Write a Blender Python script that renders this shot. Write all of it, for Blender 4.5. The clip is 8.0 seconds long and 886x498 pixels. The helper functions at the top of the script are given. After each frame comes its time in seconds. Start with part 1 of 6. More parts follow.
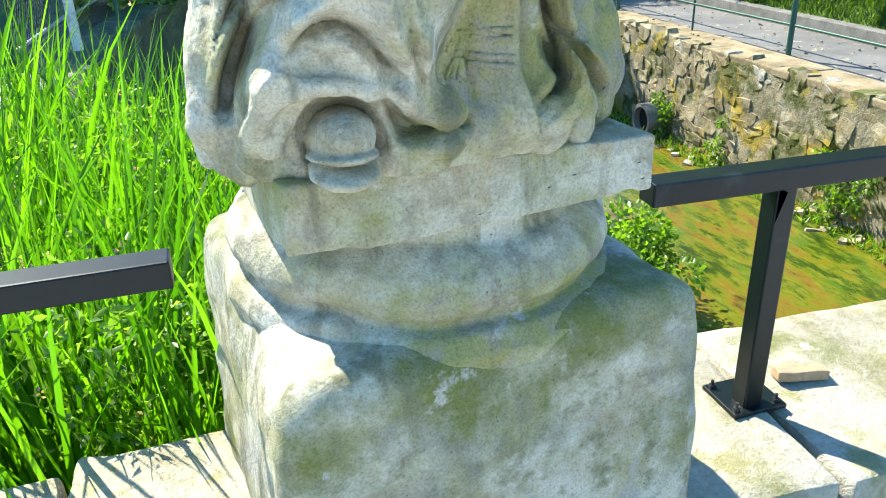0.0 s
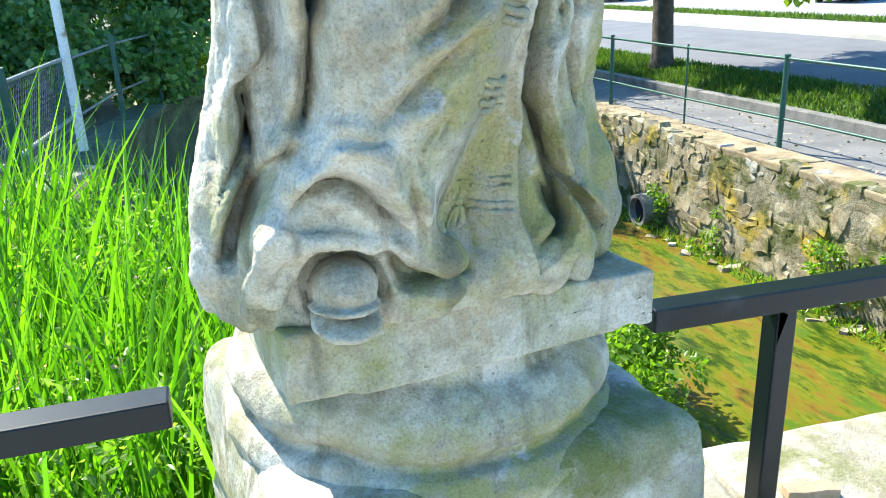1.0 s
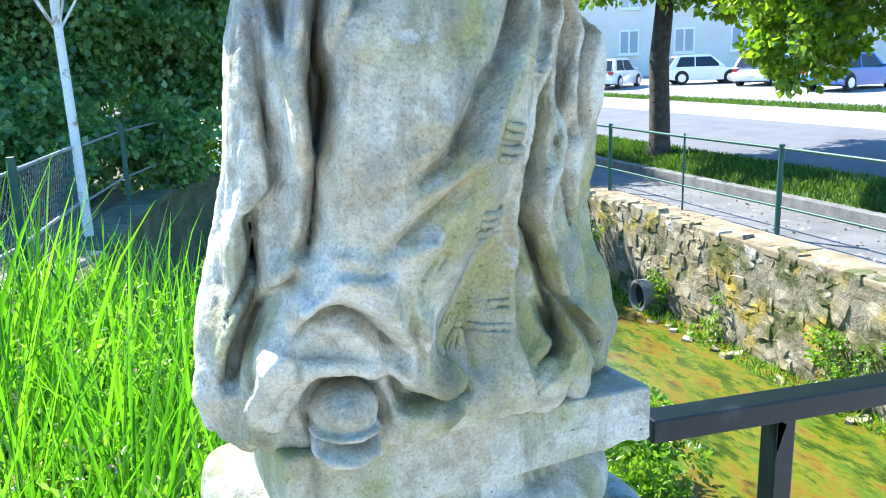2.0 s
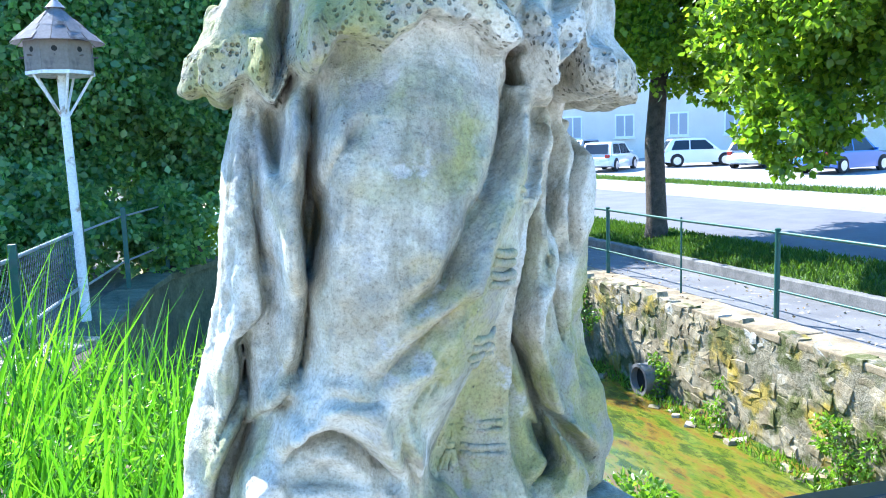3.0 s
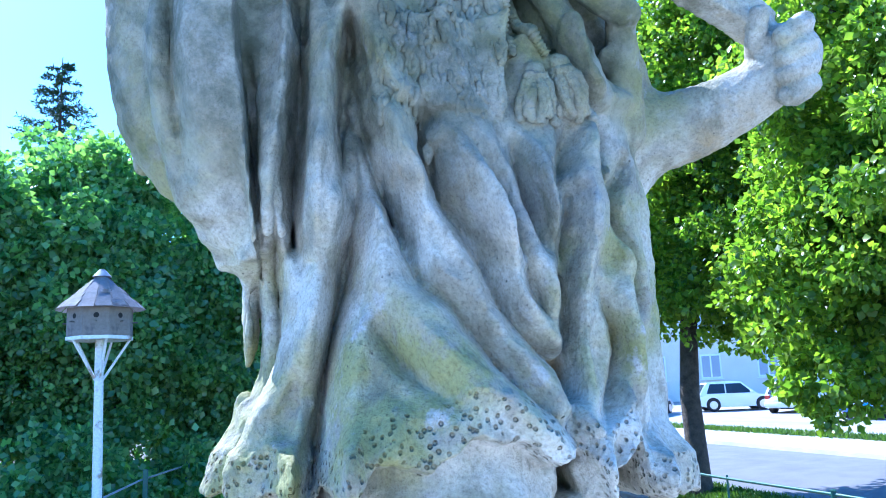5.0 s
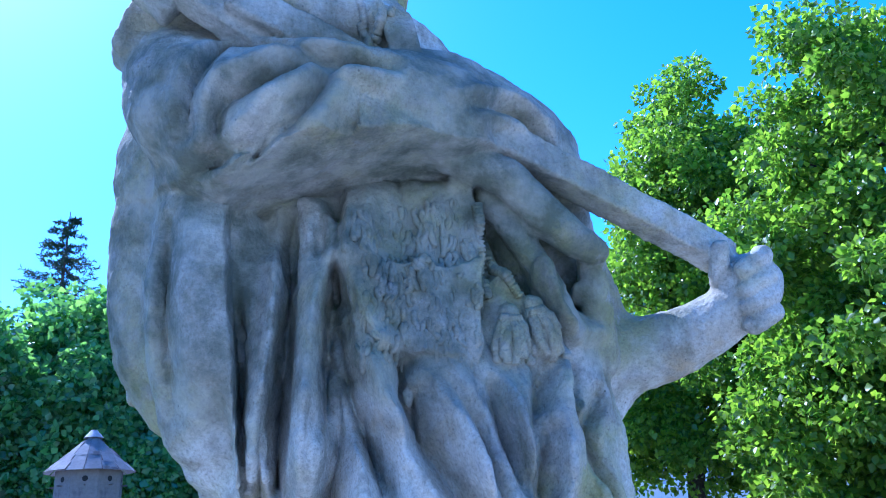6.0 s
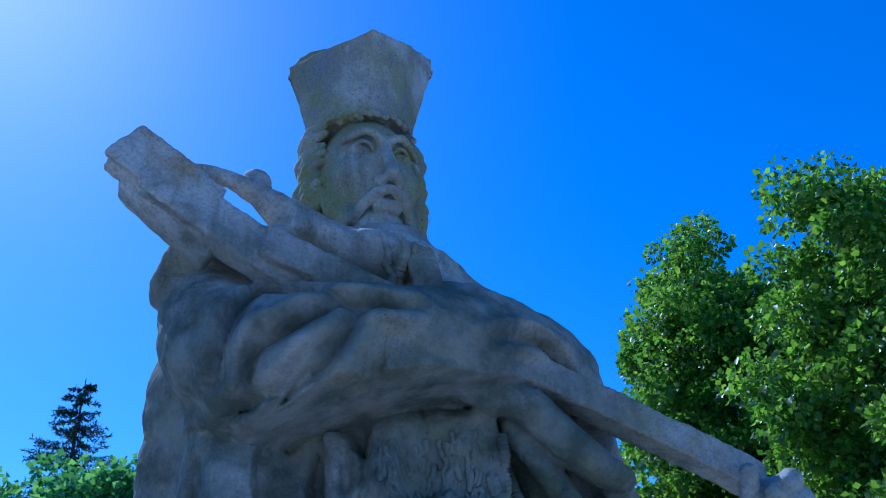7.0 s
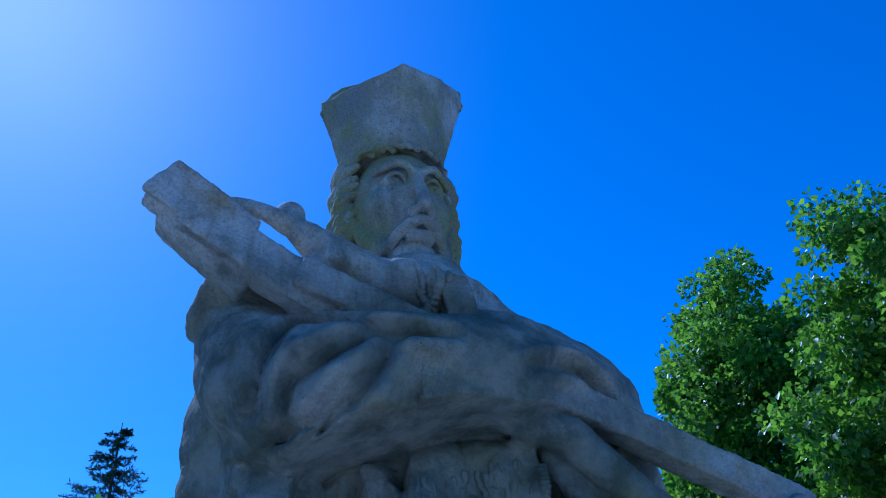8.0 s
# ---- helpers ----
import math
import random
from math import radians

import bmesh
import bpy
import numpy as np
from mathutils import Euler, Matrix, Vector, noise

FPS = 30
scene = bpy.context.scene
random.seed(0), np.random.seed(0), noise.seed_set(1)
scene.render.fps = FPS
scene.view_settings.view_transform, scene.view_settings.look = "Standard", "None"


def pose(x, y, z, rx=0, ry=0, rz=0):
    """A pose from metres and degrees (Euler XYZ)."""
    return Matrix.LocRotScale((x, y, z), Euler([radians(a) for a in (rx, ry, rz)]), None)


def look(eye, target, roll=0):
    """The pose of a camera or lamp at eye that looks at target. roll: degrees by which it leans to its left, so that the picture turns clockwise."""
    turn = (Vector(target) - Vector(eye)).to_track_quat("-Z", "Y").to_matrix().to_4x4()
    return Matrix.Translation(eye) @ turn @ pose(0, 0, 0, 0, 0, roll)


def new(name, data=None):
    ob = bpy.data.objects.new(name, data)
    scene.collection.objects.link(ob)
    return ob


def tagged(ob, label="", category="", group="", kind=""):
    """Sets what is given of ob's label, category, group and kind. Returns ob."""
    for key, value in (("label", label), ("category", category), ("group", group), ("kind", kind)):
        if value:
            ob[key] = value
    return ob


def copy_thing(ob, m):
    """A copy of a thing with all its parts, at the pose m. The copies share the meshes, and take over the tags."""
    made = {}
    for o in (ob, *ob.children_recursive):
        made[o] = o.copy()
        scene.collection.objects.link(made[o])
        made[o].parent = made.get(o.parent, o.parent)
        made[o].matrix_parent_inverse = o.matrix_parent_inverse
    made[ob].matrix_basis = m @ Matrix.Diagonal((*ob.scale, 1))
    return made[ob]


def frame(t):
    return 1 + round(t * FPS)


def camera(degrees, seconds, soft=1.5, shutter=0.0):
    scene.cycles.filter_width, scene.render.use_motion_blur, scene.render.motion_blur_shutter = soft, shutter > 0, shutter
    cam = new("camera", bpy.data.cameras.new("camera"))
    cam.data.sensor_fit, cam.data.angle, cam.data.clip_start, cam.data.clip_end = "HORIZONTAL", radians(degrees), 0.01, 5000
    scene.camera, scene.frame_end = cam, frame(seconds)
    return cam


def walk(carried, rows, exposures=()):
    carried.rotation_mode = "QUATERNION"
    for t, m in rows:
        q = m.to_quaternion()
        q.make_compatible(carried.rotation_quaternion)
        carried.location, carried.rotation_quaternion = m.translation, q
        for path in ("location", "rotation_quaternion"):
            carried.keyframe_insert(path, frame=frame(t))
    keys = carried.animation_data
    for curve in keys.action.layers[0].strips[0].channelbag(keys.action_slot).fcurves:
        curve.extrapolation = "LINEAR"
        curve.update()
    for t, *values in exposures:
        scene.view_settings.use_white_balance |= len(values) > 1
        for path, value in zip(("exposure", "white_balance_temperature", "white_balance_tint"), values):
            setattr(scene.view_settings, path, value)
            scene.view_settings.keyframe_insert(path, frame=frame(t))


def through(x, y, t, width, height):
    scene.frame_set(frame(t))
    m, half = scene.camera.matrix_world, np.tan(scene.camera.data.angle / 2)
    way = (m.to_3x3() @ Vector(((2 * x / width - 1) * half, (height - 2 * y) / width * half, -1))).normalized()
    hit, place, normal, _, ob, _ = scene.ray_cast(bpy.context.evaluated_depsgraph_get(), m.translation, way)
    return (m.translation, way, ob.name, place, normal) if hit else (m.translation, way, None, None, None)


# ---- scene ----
cam = camera(58.2, 8.0, soft=1.0)

PATH = [
    (0, (-0.172, -0.129, 1.621), (0.345, 1.608, 0.775), -1.8),
    (0.5, (-0.172, -0.106, 1.666), (0.366, 1.675, 0.933), -2.0),
    (1, (-0.165, -0.102, 1.698), (0.385, 1.709, 1.052), -2.2),
    (1.5, (-0.167, -0.111, 1.734), (0.399, 1.735, 1.213), -2.1),
    (1.7, (-0.166, -0.114, 1.746), (0.401, 1.74, 1.257), -2.0),
    (2.8, (-0.157, -0.118, 1.806), (0.429, 1.769, 1.494), -1.9),
    (3, (-0.153, -0.118, 1.819), (0.435, 1.776, 1.564), -1.9),
    (3.5, (-0.136, -0.117, 1.863), (0.459, 1.789, 1.743), -1.9),
    (4, (-0.096, -0.088, 1.921), (0.472, 1.828, 1.996), -2.0),
    (4.5, (-0.129, -0.022, 1.956), (0.409, 1.891, 2.177), -2.1),
    (4.7, (-0.142, -0.024, 1.978), (0.396, 1.884, 2.247), -2.2),
    (5.8, (-0.132, -0.124, 2.107), (0.395, 1.705, 2.72), -2.9),
    (6, (-0.132, -0.128, 2.122), (0.396, 1.672, 2.816), -3.1),
    (6.5, (-0.128, -0.162, 2.177), (0.388, 1.541, 3.089), -3.7),
    (7, (-0.156, -0.192, 2.205), (0.311, 1.446, 3.253), -3.9),
    (7.5, (-0.168, -0.201, 2.215), (0.235, 1.404, 3.339), -3.9),
    (8, (-0.158, -0.177, 2.195), (0.226, 1.424, 3.33), -3.7),
]
EXPOSURES = [(0, 1.68, 6800, 4), (1.5, 1.9, 6250, 7), (3.5, 2.1, 5400, 12), (4.7, 1.98, 5050, 14), (5.8, 1.5, 4350, 24), (6.5, 0.55, 4400, 28), (7.0, -0.22, 4100, 22), (7.5, -0.5, 3950, 19), (8.0, -0.48, 3950, 19)]
walk(cam, [(t, look(eye, target, roll)) for t, eye, target, roll in PATH], EXPOSURES)

# ---- light ----
SUN_WAY = Vector((-0.315, 0.585, 0.748)).normalized()
sun = new("sun", bpy.data.lights.new("sun", "SUN"))
sun.data.energy, sun.data.angle, sun.data.color = 4.3, radians(0.53), (1.0, 0.95, 0.86)
sun.matrix_world = look(SUN_WAY * 60, (0, 0, 0))
world = bpy.data.worlds.new("sky")
scene.world = world
world.use_nodes = True
sky = world.node_tree.nodes.new("ShaderNodeTexSky")
sky.sky_type, sky.sun_disc = "NISHITA", False
sky.sun_elevation = math.asin(SUN_WAY.z)
sky.sun_rotation = math.atan2(SUN_WAY.x, SUN_WAY.y)
sky.air_density, sky.dust_density, sky.ozone_density = 1.0, 0.3, 3.0
vivid = world.node_tree.nodes.new("ShaderNodeHueSaturation")
vivid.inputs["Saturation"].default_value = 1.3
world.node_tree.links.new(sky.outputs[0], vivid.inputs["Color"])
world.node_tree.links.new(vivid.outputs[0], world.node_tree.nodes["Background"].inputs[0])
world.node_tree.nodes["Background"].inputs[1].default_value = 0.15


# ---- materials ----
def material(name):
    m = bpy.data.materials.new(name)
    m.use_nodes = True
    t = m.node_tree
    return m, t, t.nodes["Principled BSDF"]


def add(t, kind, **values):
    n = t.nodes.new(kind)
    for key, value in values.items():
        n.inputs[key.replace("_", " ")].default_value = value
    return n


def noise_of(t, scale, detail=5.0, rough=0.6, coords=None, kind="Object"):
    n = add(t, "ShaderNodeTexNoise", Scale=scale, Detail=detail, Roughness=rough)
    if coords is None:
        coords = t.nodes.new("ShaderNodeNewGeometry").outputs["Position"] if kind == "World" else t.nodes.new("ShaderNodeTexCoord").outputs[kind]
    t.links.new(coords, n.inputs["Vector"])
    return n


def ramp(t, source, stops):
    r = t.nodes.new("ShaderNodeValToRGB")
    e = r.color_ramp.elements
    while len(e) < len(stops):
        e.new(0.5)
    for i, (at, colour) in enumerate(stops):
        e[i].position = at
        e[i].color = (*colour, 1) if len(colour) == 3 else colour
    t.links.new(source, r.inputs[0])
    return r.outputs[0]


def blend(t, factor, a, b, mode="MIX"):
    n = t.nodes.new("ShaderNodeMix")
    n.data_type, n.blend_type = "RGBA", mode
    for value, slot in ((factor, 0), (a, 6), (b, 7)):
        if hasattr(value, "links"):
            t.links.new(value, n.inputs[slot])
        else:
            n.inputs[slot].default_value = value if slot == 0 else (*value, 1)
    return n.outputs[2]


def mask(t, scale, low, high, detail=5.0, kind="Object", coords=None):
    return ramp(t, noise_of(t, scale, detail, 0.62, coords, kind).outputs[0], [(low, (0, 0, 0)), (high, (1, 1, 1))])


def bumped(t, b, height, strength, distance, normal=None):
    n = add(t, "ShaderNodeBump", Strength=strength, Distance=distance)
    t.links.new(height, n.inputs["Height"])
    if normal:
        t.links.new(normal, n.inputs["Normal"])
    t.links.new(n.outputs[0], b.inputs["Normal"])
    return n.outputs[0]


def rough_stuff(name, stops, scale, roughness=0.85, bump=0.4, distance=0.01, fine=8.0, patches=(), kind="Object", each=False):
    """A rough mineral or earthen surface: a ramp over noise, patches of other colours, relief at two scales."""
    m, t, b = material(name)
    base = ramp(t, noise_of(t, scale, 6, 0.65, kind=kind).outputs[0], stops)
    for size, low, high, colour in patches:
        base = blend(t, mask(t, size, low, high, kind=kind), base, colour)
    if each:
        info = t.nodes.new("ShaderNodeObjectInfo")
        base = blend(t, 0.85, base, ramp(t, info.outputs["Random"], [(0.0, (0.74, 0.71, 0.64)), (0.5, (0.9, 0.87, 0.8)), (1.0, (1.08, 1.04, 0.96))]), "MULTIPLY")
    grain = ramp(t, noise_of(t, scale * fine, 4, 0.7, kind=kind).outputs[0], [(0.3, (0.72, 0.72, 0.72)), (0.7, (1.15, 1.15, 1.15))])
    base = blend(t, 0.8, base, grain, "MULTIPLY")
    t.links.new(base, b.inputs["Base Color"])
    b.inputs["Roughness"].default_value = roughness
    first = bumped(t, b, noise_of(t, scale * 2.5, 6, 0.7, kind=kind).outputs[0], bump, distance * 1.2)
    bumped(t, b, noise_of(t, scale * fine * 2, 3, 0.7, kind=kind).outputs[0], bump, distance * 0.2, first)
    return m


def statue_stone(name, moss, lace=False):
    """Limestone: cream and grey, with ochre and moss stains, lichen spots, pits and grain."""
    m, t, b = material(name)
    n1 = noise_of(t, 6.0, 8, 0.66).outputs[0]
    base = ramp(t, n1, [(0.30, (0.52, 0.44, 0.30)), (0.42, (0.76, 0.69, 0.54)), (0.54, (0.95, 0.91, 0.80)), (0.74, (0.80, 0.77, 0.68))])
    base = blend(t, mask(t, 4.2, 0.54, 0.66, 9), base, (0.66, 0.50, 0.27) if not moss else (0.56, 0.52, 0.30))
    base = blend(t, mask(t, 2.7, 0.47 if not moss else 0.46, 0.60 if not moss else 0.60, 10), base, (0.48, 0.47, 0.20) if not moss else (0.29, 0.31, 0.10))
    base = blend(t, mask(t, 19.0, 0.50, 0.66, 8), base, (0.52, 0.48, 0.38) if not moss else (0.36, 0.35, 0.22))
    if moss:
        base = blend(t, mask(t, 5.0, 0.56, 0.61, 10), base, (0.66, 0.64, 0.60))
    base = blend(t, mask(t, 3.3, 0.56, 0.70, 9), base, (0.42, 0.42, 0.41))
    stretch = add(t, "ShaderNodeMapping", Scale=(5.0, 5.0, 0.8))
    t.links.new(t.nodes.new("ShaderNodeTexCoord").outputs["Object"], stretch.inputs["Vector"])
    base = blend(t, mask(t, 2.2, 0.54, 0.68, 6, coords=stretch.outputs[0]), base, (0.30, 0.29, 0.20))
    base = blend(t, mask(t, 15.0, 0.62, 0.68, 9), base, (0.72, 0.69, 0.62))
    coords = t.nodes.new("ShaderNodeTexCoord").outputs["Object"]
    specks = add(t, "ShaderNodeTexVoronoi", Scale=64.0)
    t.links.new(coords, specks.inputs["Vector"])
    pits = ramp(t, specks.outputs["Distance"], [(0.06, (1, 1, 1)), (0.13, (0, 0, 0))])
    pits = blend(t, 1.0, pits, mask(t, 8.0, 0.52, 0.60), "MULTIPLY")
    base = blend(t, pits, base, (0.15, 0.14, 0.11))
    grain = ramp(t, noise_of(t, 210, 4, 0.75).outputs[0], [(0.32, (0.34, 0.332, 0.30)), (0.46, (0.52, 0.51, 0.475)), (0.66, (0.64, 0.63, 0.59))])
    base = blend(t, 1.0, base, grain, "MULTIPLY")
    t.links.new(base, b.inputs["Base Color"])
    b.inputs["Roughness"].default_value = 0.88
    b.inputs["Specular IOR Level"].default_value = 0.25
    n = bumped(t, b, noise_of(t, 24, 7, 0.7).outputs[0], 0.7, 0.007)
    n = bumped(t, b, noise_of(t, 160, 3, 0.65).outputs[0], 0.9, 0.0026, n)
    n = bumped(t, b, pits, -0.6, 0.004, n)
    if lace:
        # dark green-grey tone within a height band, broken up by noise
        dark_band = t.nodes.new("ShaderNodeAttribute")
        dark_band.attribute_name = "dark_band"
        band_mask = blend(t, 1.0, dark_band.outputs["Fac"], ramp(t, noise_of(t, 7.0, 9, 0.7).outputs[0], [(0.34, (0.35, 0.35, 0.35)), (0.56, (1, 1, 1))]), "MULTIPLY")
        base = blend(t, band_mask, base, blend(t, mask(t, 11.0, 0.45, 0.62, 8), (0.065, 0.078, 0.05), (0.24, 0.24, 0.18)))
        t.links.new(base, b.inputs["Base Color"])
        holes = add(t, "ShaderNodeTexVoronoi", Scale=112.0)
        t.links.new(coords, holes.inputs["Vector"])
        at = t.nodes.new("ShaderNodeAttribute")
        at.attribute_name = "lace"
        deep = ramp(t, holes.outputs["Distance"], [(0.16, (0, 0, 0)), (0.36, (1, 1, 1))])
        flat = blend(t, at.outputs["Fac"], (1, 1, 1), deep)
        bumped(t, b, flat, 1.0, 0.005, n)
        t.links.new(blend(t, flat, blend(t, 1.0, base, (0.66, 0.64, 0.58), "MULTIPLY"), base), b.inputs["Base Color"])
    return m


def plain(name, colour, roughness=0.5, metal=0.0, wear=None, scale=8.0, bump=0.1):
    m, t, b = material(name)
    grain = ramp(t, noise_of(t, scale * 6, 5).outputs[0], [(0.3, (0.82, 0.82, 0.82)), (0.7, (1.12, 1.12, 1.12))])
    base = blend(t, 1.0, colour, grain, "MULTIPLY")
    if wear:
        base = blend(t, mask(t, scale, 0.56, 0.66), base, wear)
    t.links.new(base, b.inputs["Base Color"])
    b.inputs["Roughness"].default_value, b.inputs["Metallic"].default_value = roughness, metal
    bumped(t, b, noise_of(t, scale * 12, 4).outputs[0], bump, 0.002)
    return m


def leaf_stuff(name, dark, light, through=0.45, gloss=0.35):
    """Leaves: colour varies leaf by leaf; light shines through them."""
    m, t, b = material(name)
    g = t.nodes.new("ShaderNodeNewGeometry")
    base = ramp(t, g.outputs["Random Per Island"], [(0.0, dark), (0.6, tuple((p + q) / 2 for p, q in zip(dark, light))), (1.0, light)])
    base = blend(t, 0.6, base, ramp(t, noise_of(t, 0.9, 3).outputs[0], [(0.3, (0.65, 0.75, 0.65)), (0.7, (1.2, 1.15, 1.0))]), "MULTIPLY")
    t.links.new(base, b.inputs["Base Color"])
    b.inputs["Roughness"].default_value = gloss
    thin = t.nodes.new("ShaderNodeBsdfTranslucent")
    t.links.new(blend(t, 1.0, base, (1.5, 1.75, 0.45), "MULTIPLY"), thin.inputs[0])
    mix = t.nodes.new("ShaderNodeMixShader")
    mix.inputs[0].default_value = through
    t.links.new(b.outputs[0], mix.inputs[1])
    t.links.new(thin.outputs[0], mix.inputs[2])
    t.links.new(mix.outputs[0], t.nodes["Material Output"].inputs[0])
    return m


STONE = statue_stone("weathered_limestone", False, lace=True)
PLINTH = statue_stone("mossy_limestone", True)
COPING = rough_stuff("pale_coping_stone", [(0.3, (0.20, 0.17, 0.10)), (0.46, (0.34, 0.31, 0.23)), (0.75, (0.44, 0.41, 0.34))], 4.0, 0.9, 0.6, 0.02, 20,
                     [(6.0, 0.55, 0.66, (0.27, 0.25, 0.12)), (2.6, 0.55, 0.66, (0.17, 0.17, 0.06)), (9.0, 0.6, 0.7, (0.46, 0.44, 0.38))])
RUBBLE = rough_stuff("rubble_stone", [(0.3, (0.13, 0.10, 0.05)), (0.5, (0.32, 0.27, 0.17)), (0.7, (0.46, 0.41, 0.30))], 3.0, 0.92, 0.7, 0.03, 9,
                     [(1.7, 0.54, 0.62, (0.36, 0.27, 0.04)), (2.6, 0.52, 0.62, (0.09, 0.10, 0.02)), (1.1, 0.58, 0.64, (0.46, 0.44, 0.38))], "World", True)
EARTHY = rough_stuff("dusty_coping", [(0.3, (0.12, 0.09, 0.05)), (0.5, (0.27, 0.21, 0.12)), (0.75, (0.38, 0.32, 0.22))], 3.0, 0.95, 0.5, 0.012, 20, [(4.0, 0.58, 0.66, (0.14, 0.12, 0.06))])
MORTAR = rough_stuff("wall_joints", [(0.3, (0.12, 0.10, 0.05)), (0.7, (0.36, 0.32, 0.22))], 3.0, 0.95, 0.8, 0.04, 6, [(1.7, 0.54, 0.62, (0.32, 0.24, 0.04)), (2.6, 0.52, 0.62, (0.08, 0.09, 0.02))])
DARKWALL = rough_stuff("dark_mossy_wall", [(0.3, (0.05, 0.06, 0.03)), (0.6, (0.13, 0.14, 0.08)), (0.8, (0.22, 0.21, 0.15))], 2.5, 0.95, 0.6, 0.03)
ASPHALT = rough_stuff("asphalt", [(0.3, (0.10, 0.10, 0.105)), (0.7, (0.15, 0.15, 0.155))], 1.0, 0.9, 0.3, 0.004, 60)
PATHWAY = rough_stuff("path_asphalt", [(0.3, (0.10, 0.10, 0.10)), (0.7, (0.18, 0.175, 0.17))], 1.2, 0.9, 0.3, 0.006, 40, [(5.0, 0.6, 0.66, (0.30, 0.27, 0.2))])
PAVING = rough_stuff("pale_paving", [(0.3, (0.32, 0.305, 0.28)), (0.7, (0.44, 0.425, 0.395))], 1.0, 0.9, 0.3, 0.004, 40)
LOT = rough_stuff("gravel_lot", [(0.3, (0.22, 0.212, 0.20)), (0.7, (0.34, 0.33, 0.31))], 0.5, 0.95, 0.3, 0.01, 60)
SOIL = rough_stuff("bank_soil", [(0.3, (0.05, 0.045, 0.03)), (0.7, (0.13, 0.11, 0.07))], 2.0, 0.95, 0.6, 0.03)
LAWN = rough_stuff("lawn_ground", [(0.3, (0.05, 0.09, 0.02)), (0.7, (0.12, 0.19, 0.04))], 1.5, 0.95, 0.6, 0.03)
KERB = rough_stuff("kerb_stone", [(0.3, (0.10, 0.10, 0.09)), (0.7, (0.22, 0.21, 0.19))], 4.0, 0.9, 0.4, 0.01)
BLACK = plain("black_paint", (0.005, 0.009, 0.010), 0.36, 0.0, (0.018, 0.024, 0.026), 5.0)
BLACK.node_tree.nodes["Principled BSDF"].inputs["Specular IOR Level"].default_value = 0.28
GREEN = plain("green_paint", (0.02, 0.085, 0.065), 0.45, 0.1, (0.05, 0.09, 0.08), 4.0)
STEEL = plain("zinc_bolt", (0.06, 0.065, 0.07), 0.4, 0.8)
WHITEPOLE = plain("flaking_white_paint", (0.72, 0.72, 0.70), 0.6, 0.0, (0.34, 0.28, 0.2), 7.0)
GREYRAIL = plain("galvanised_tube", (0.42, 0.44, 0.44), 0.45, 0.5, (0.25, 0.24, 0.22), 6.0)
BOARD = plain("weathered_board", (0.20, 0.17, 0.14), 0.8, 0.0, (0.12, 0.10, 0.09), 5.0, 0.4)
SHINGLE = plain("grey_shingle", (0.30, 0.29, 0.29), 0.75, 0.0, (0.10, 0.10, 0.10), 4.0, 0.4)
BRICK = plain("brown_brick", (0.36, 0.25, 0.15), 0.85, 0.0, (0.42, 0.30, 0.2), 12.0, 0.5)
BARK = rough_stuff("bark", [(0.3, (0.035, 0.028, 0.02)), (0.7, (0.12, 0.095, 0.07))], 6.0, 0.95, 1.0, 0.03, 5)
RENDER_WALL = rough_stuff("white_render", [(0.3, (0.64, 0.59, 0.50)), (0.7, (0.74, 0.69, 0.60))], 0.6, 0.9, 0.2, 0.004, 40)
ROOFING = rough_stuff("roof_tile", [(0.3, (0.2, 0.09, 0.06)), (0.7, (0.32, 0.15, 0.1))], 0.8, 0.85, 0.3, 0.02)
FRAME = plain("white_frame", (0.8, 0.8, 0.8), 0.4)
PANE = plain("window_pane", (0.05, 0.07, 0.09), 0.05)
# pale colour stands in for the sky mirrored by the house panes
SKY_PANE = plain("sky_pale_pane", (0.36, 0.38, 0.41), 0.1)
# pale so that the deck reflects sunlight up onto the statue's front
DECK = rough_stuff("pale_bounce_deck", [(0.3, (0.46, 0.45, 0.42)), (0.7, (0.54, 0.53, 0.50))], 1.0, 0.9, 0.2, 0.004, 40)
LITTER = plain("dry_leaf", (0.34, 0.24, 0.12), 0.8)
RUBBER = plain("tyre_rubber", (0.02, 0.02, 0.02), 0.8)
ALLOY = plain("alloy_rim", (0.5, 0.51, 0.53), 0.3, 0.9)
TAIL = plain("tail_light", (0.35, 0.02, 0.02), 0.2)
HEAD = plain("head_light", (0.7, 0.72, 0.75), 0.1)
PLATE = plain("blank_plate", (0.75, 0.75, 0.74), 0.4)
PIPE = plain("concrete_pipe", (0.20, 0.19, 0.17), 0.9, 0.0, (0.1, 0.1, 0.07), 5.0, 0.5)
# near-black colour that paints the shade inside holes
HOLE_DARK = plain("painted_hole_dark", (0.02, 0.02, 0.018), 0.95)
WIRE = plain("fence_wire", (0.10, 0.13, 0.13), 0.5, 0.5)
REED = leaf_stuff("reed_blade", (0.04, 0.13, 0.010), (0.17, 0.36, 0.025), 0.55)
WEED = leaf_stuff("weed_leaf", (0.10, 0.20, 0.03), (0.28, 0.40, 0.10), 0.5)
PETAL = leaf_stuff("pale_pink_petal", (0.42, 0.24, 0.36), (0.62, 0.42, 0.52), 0.4)
MAPLE = leaf_stuff("maple_leaf", (0.08, 0.15, 0.02), (0.30, 0.38, 0.04), 0.58)
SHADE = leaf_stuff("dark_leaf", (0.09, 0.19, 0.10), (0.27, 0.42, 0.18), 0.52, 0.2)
BUSH = leaf_stuff("bush_leaf", (0.08, 0.17, 0.02), (0.24, 0.36, 0.05), 0.5)
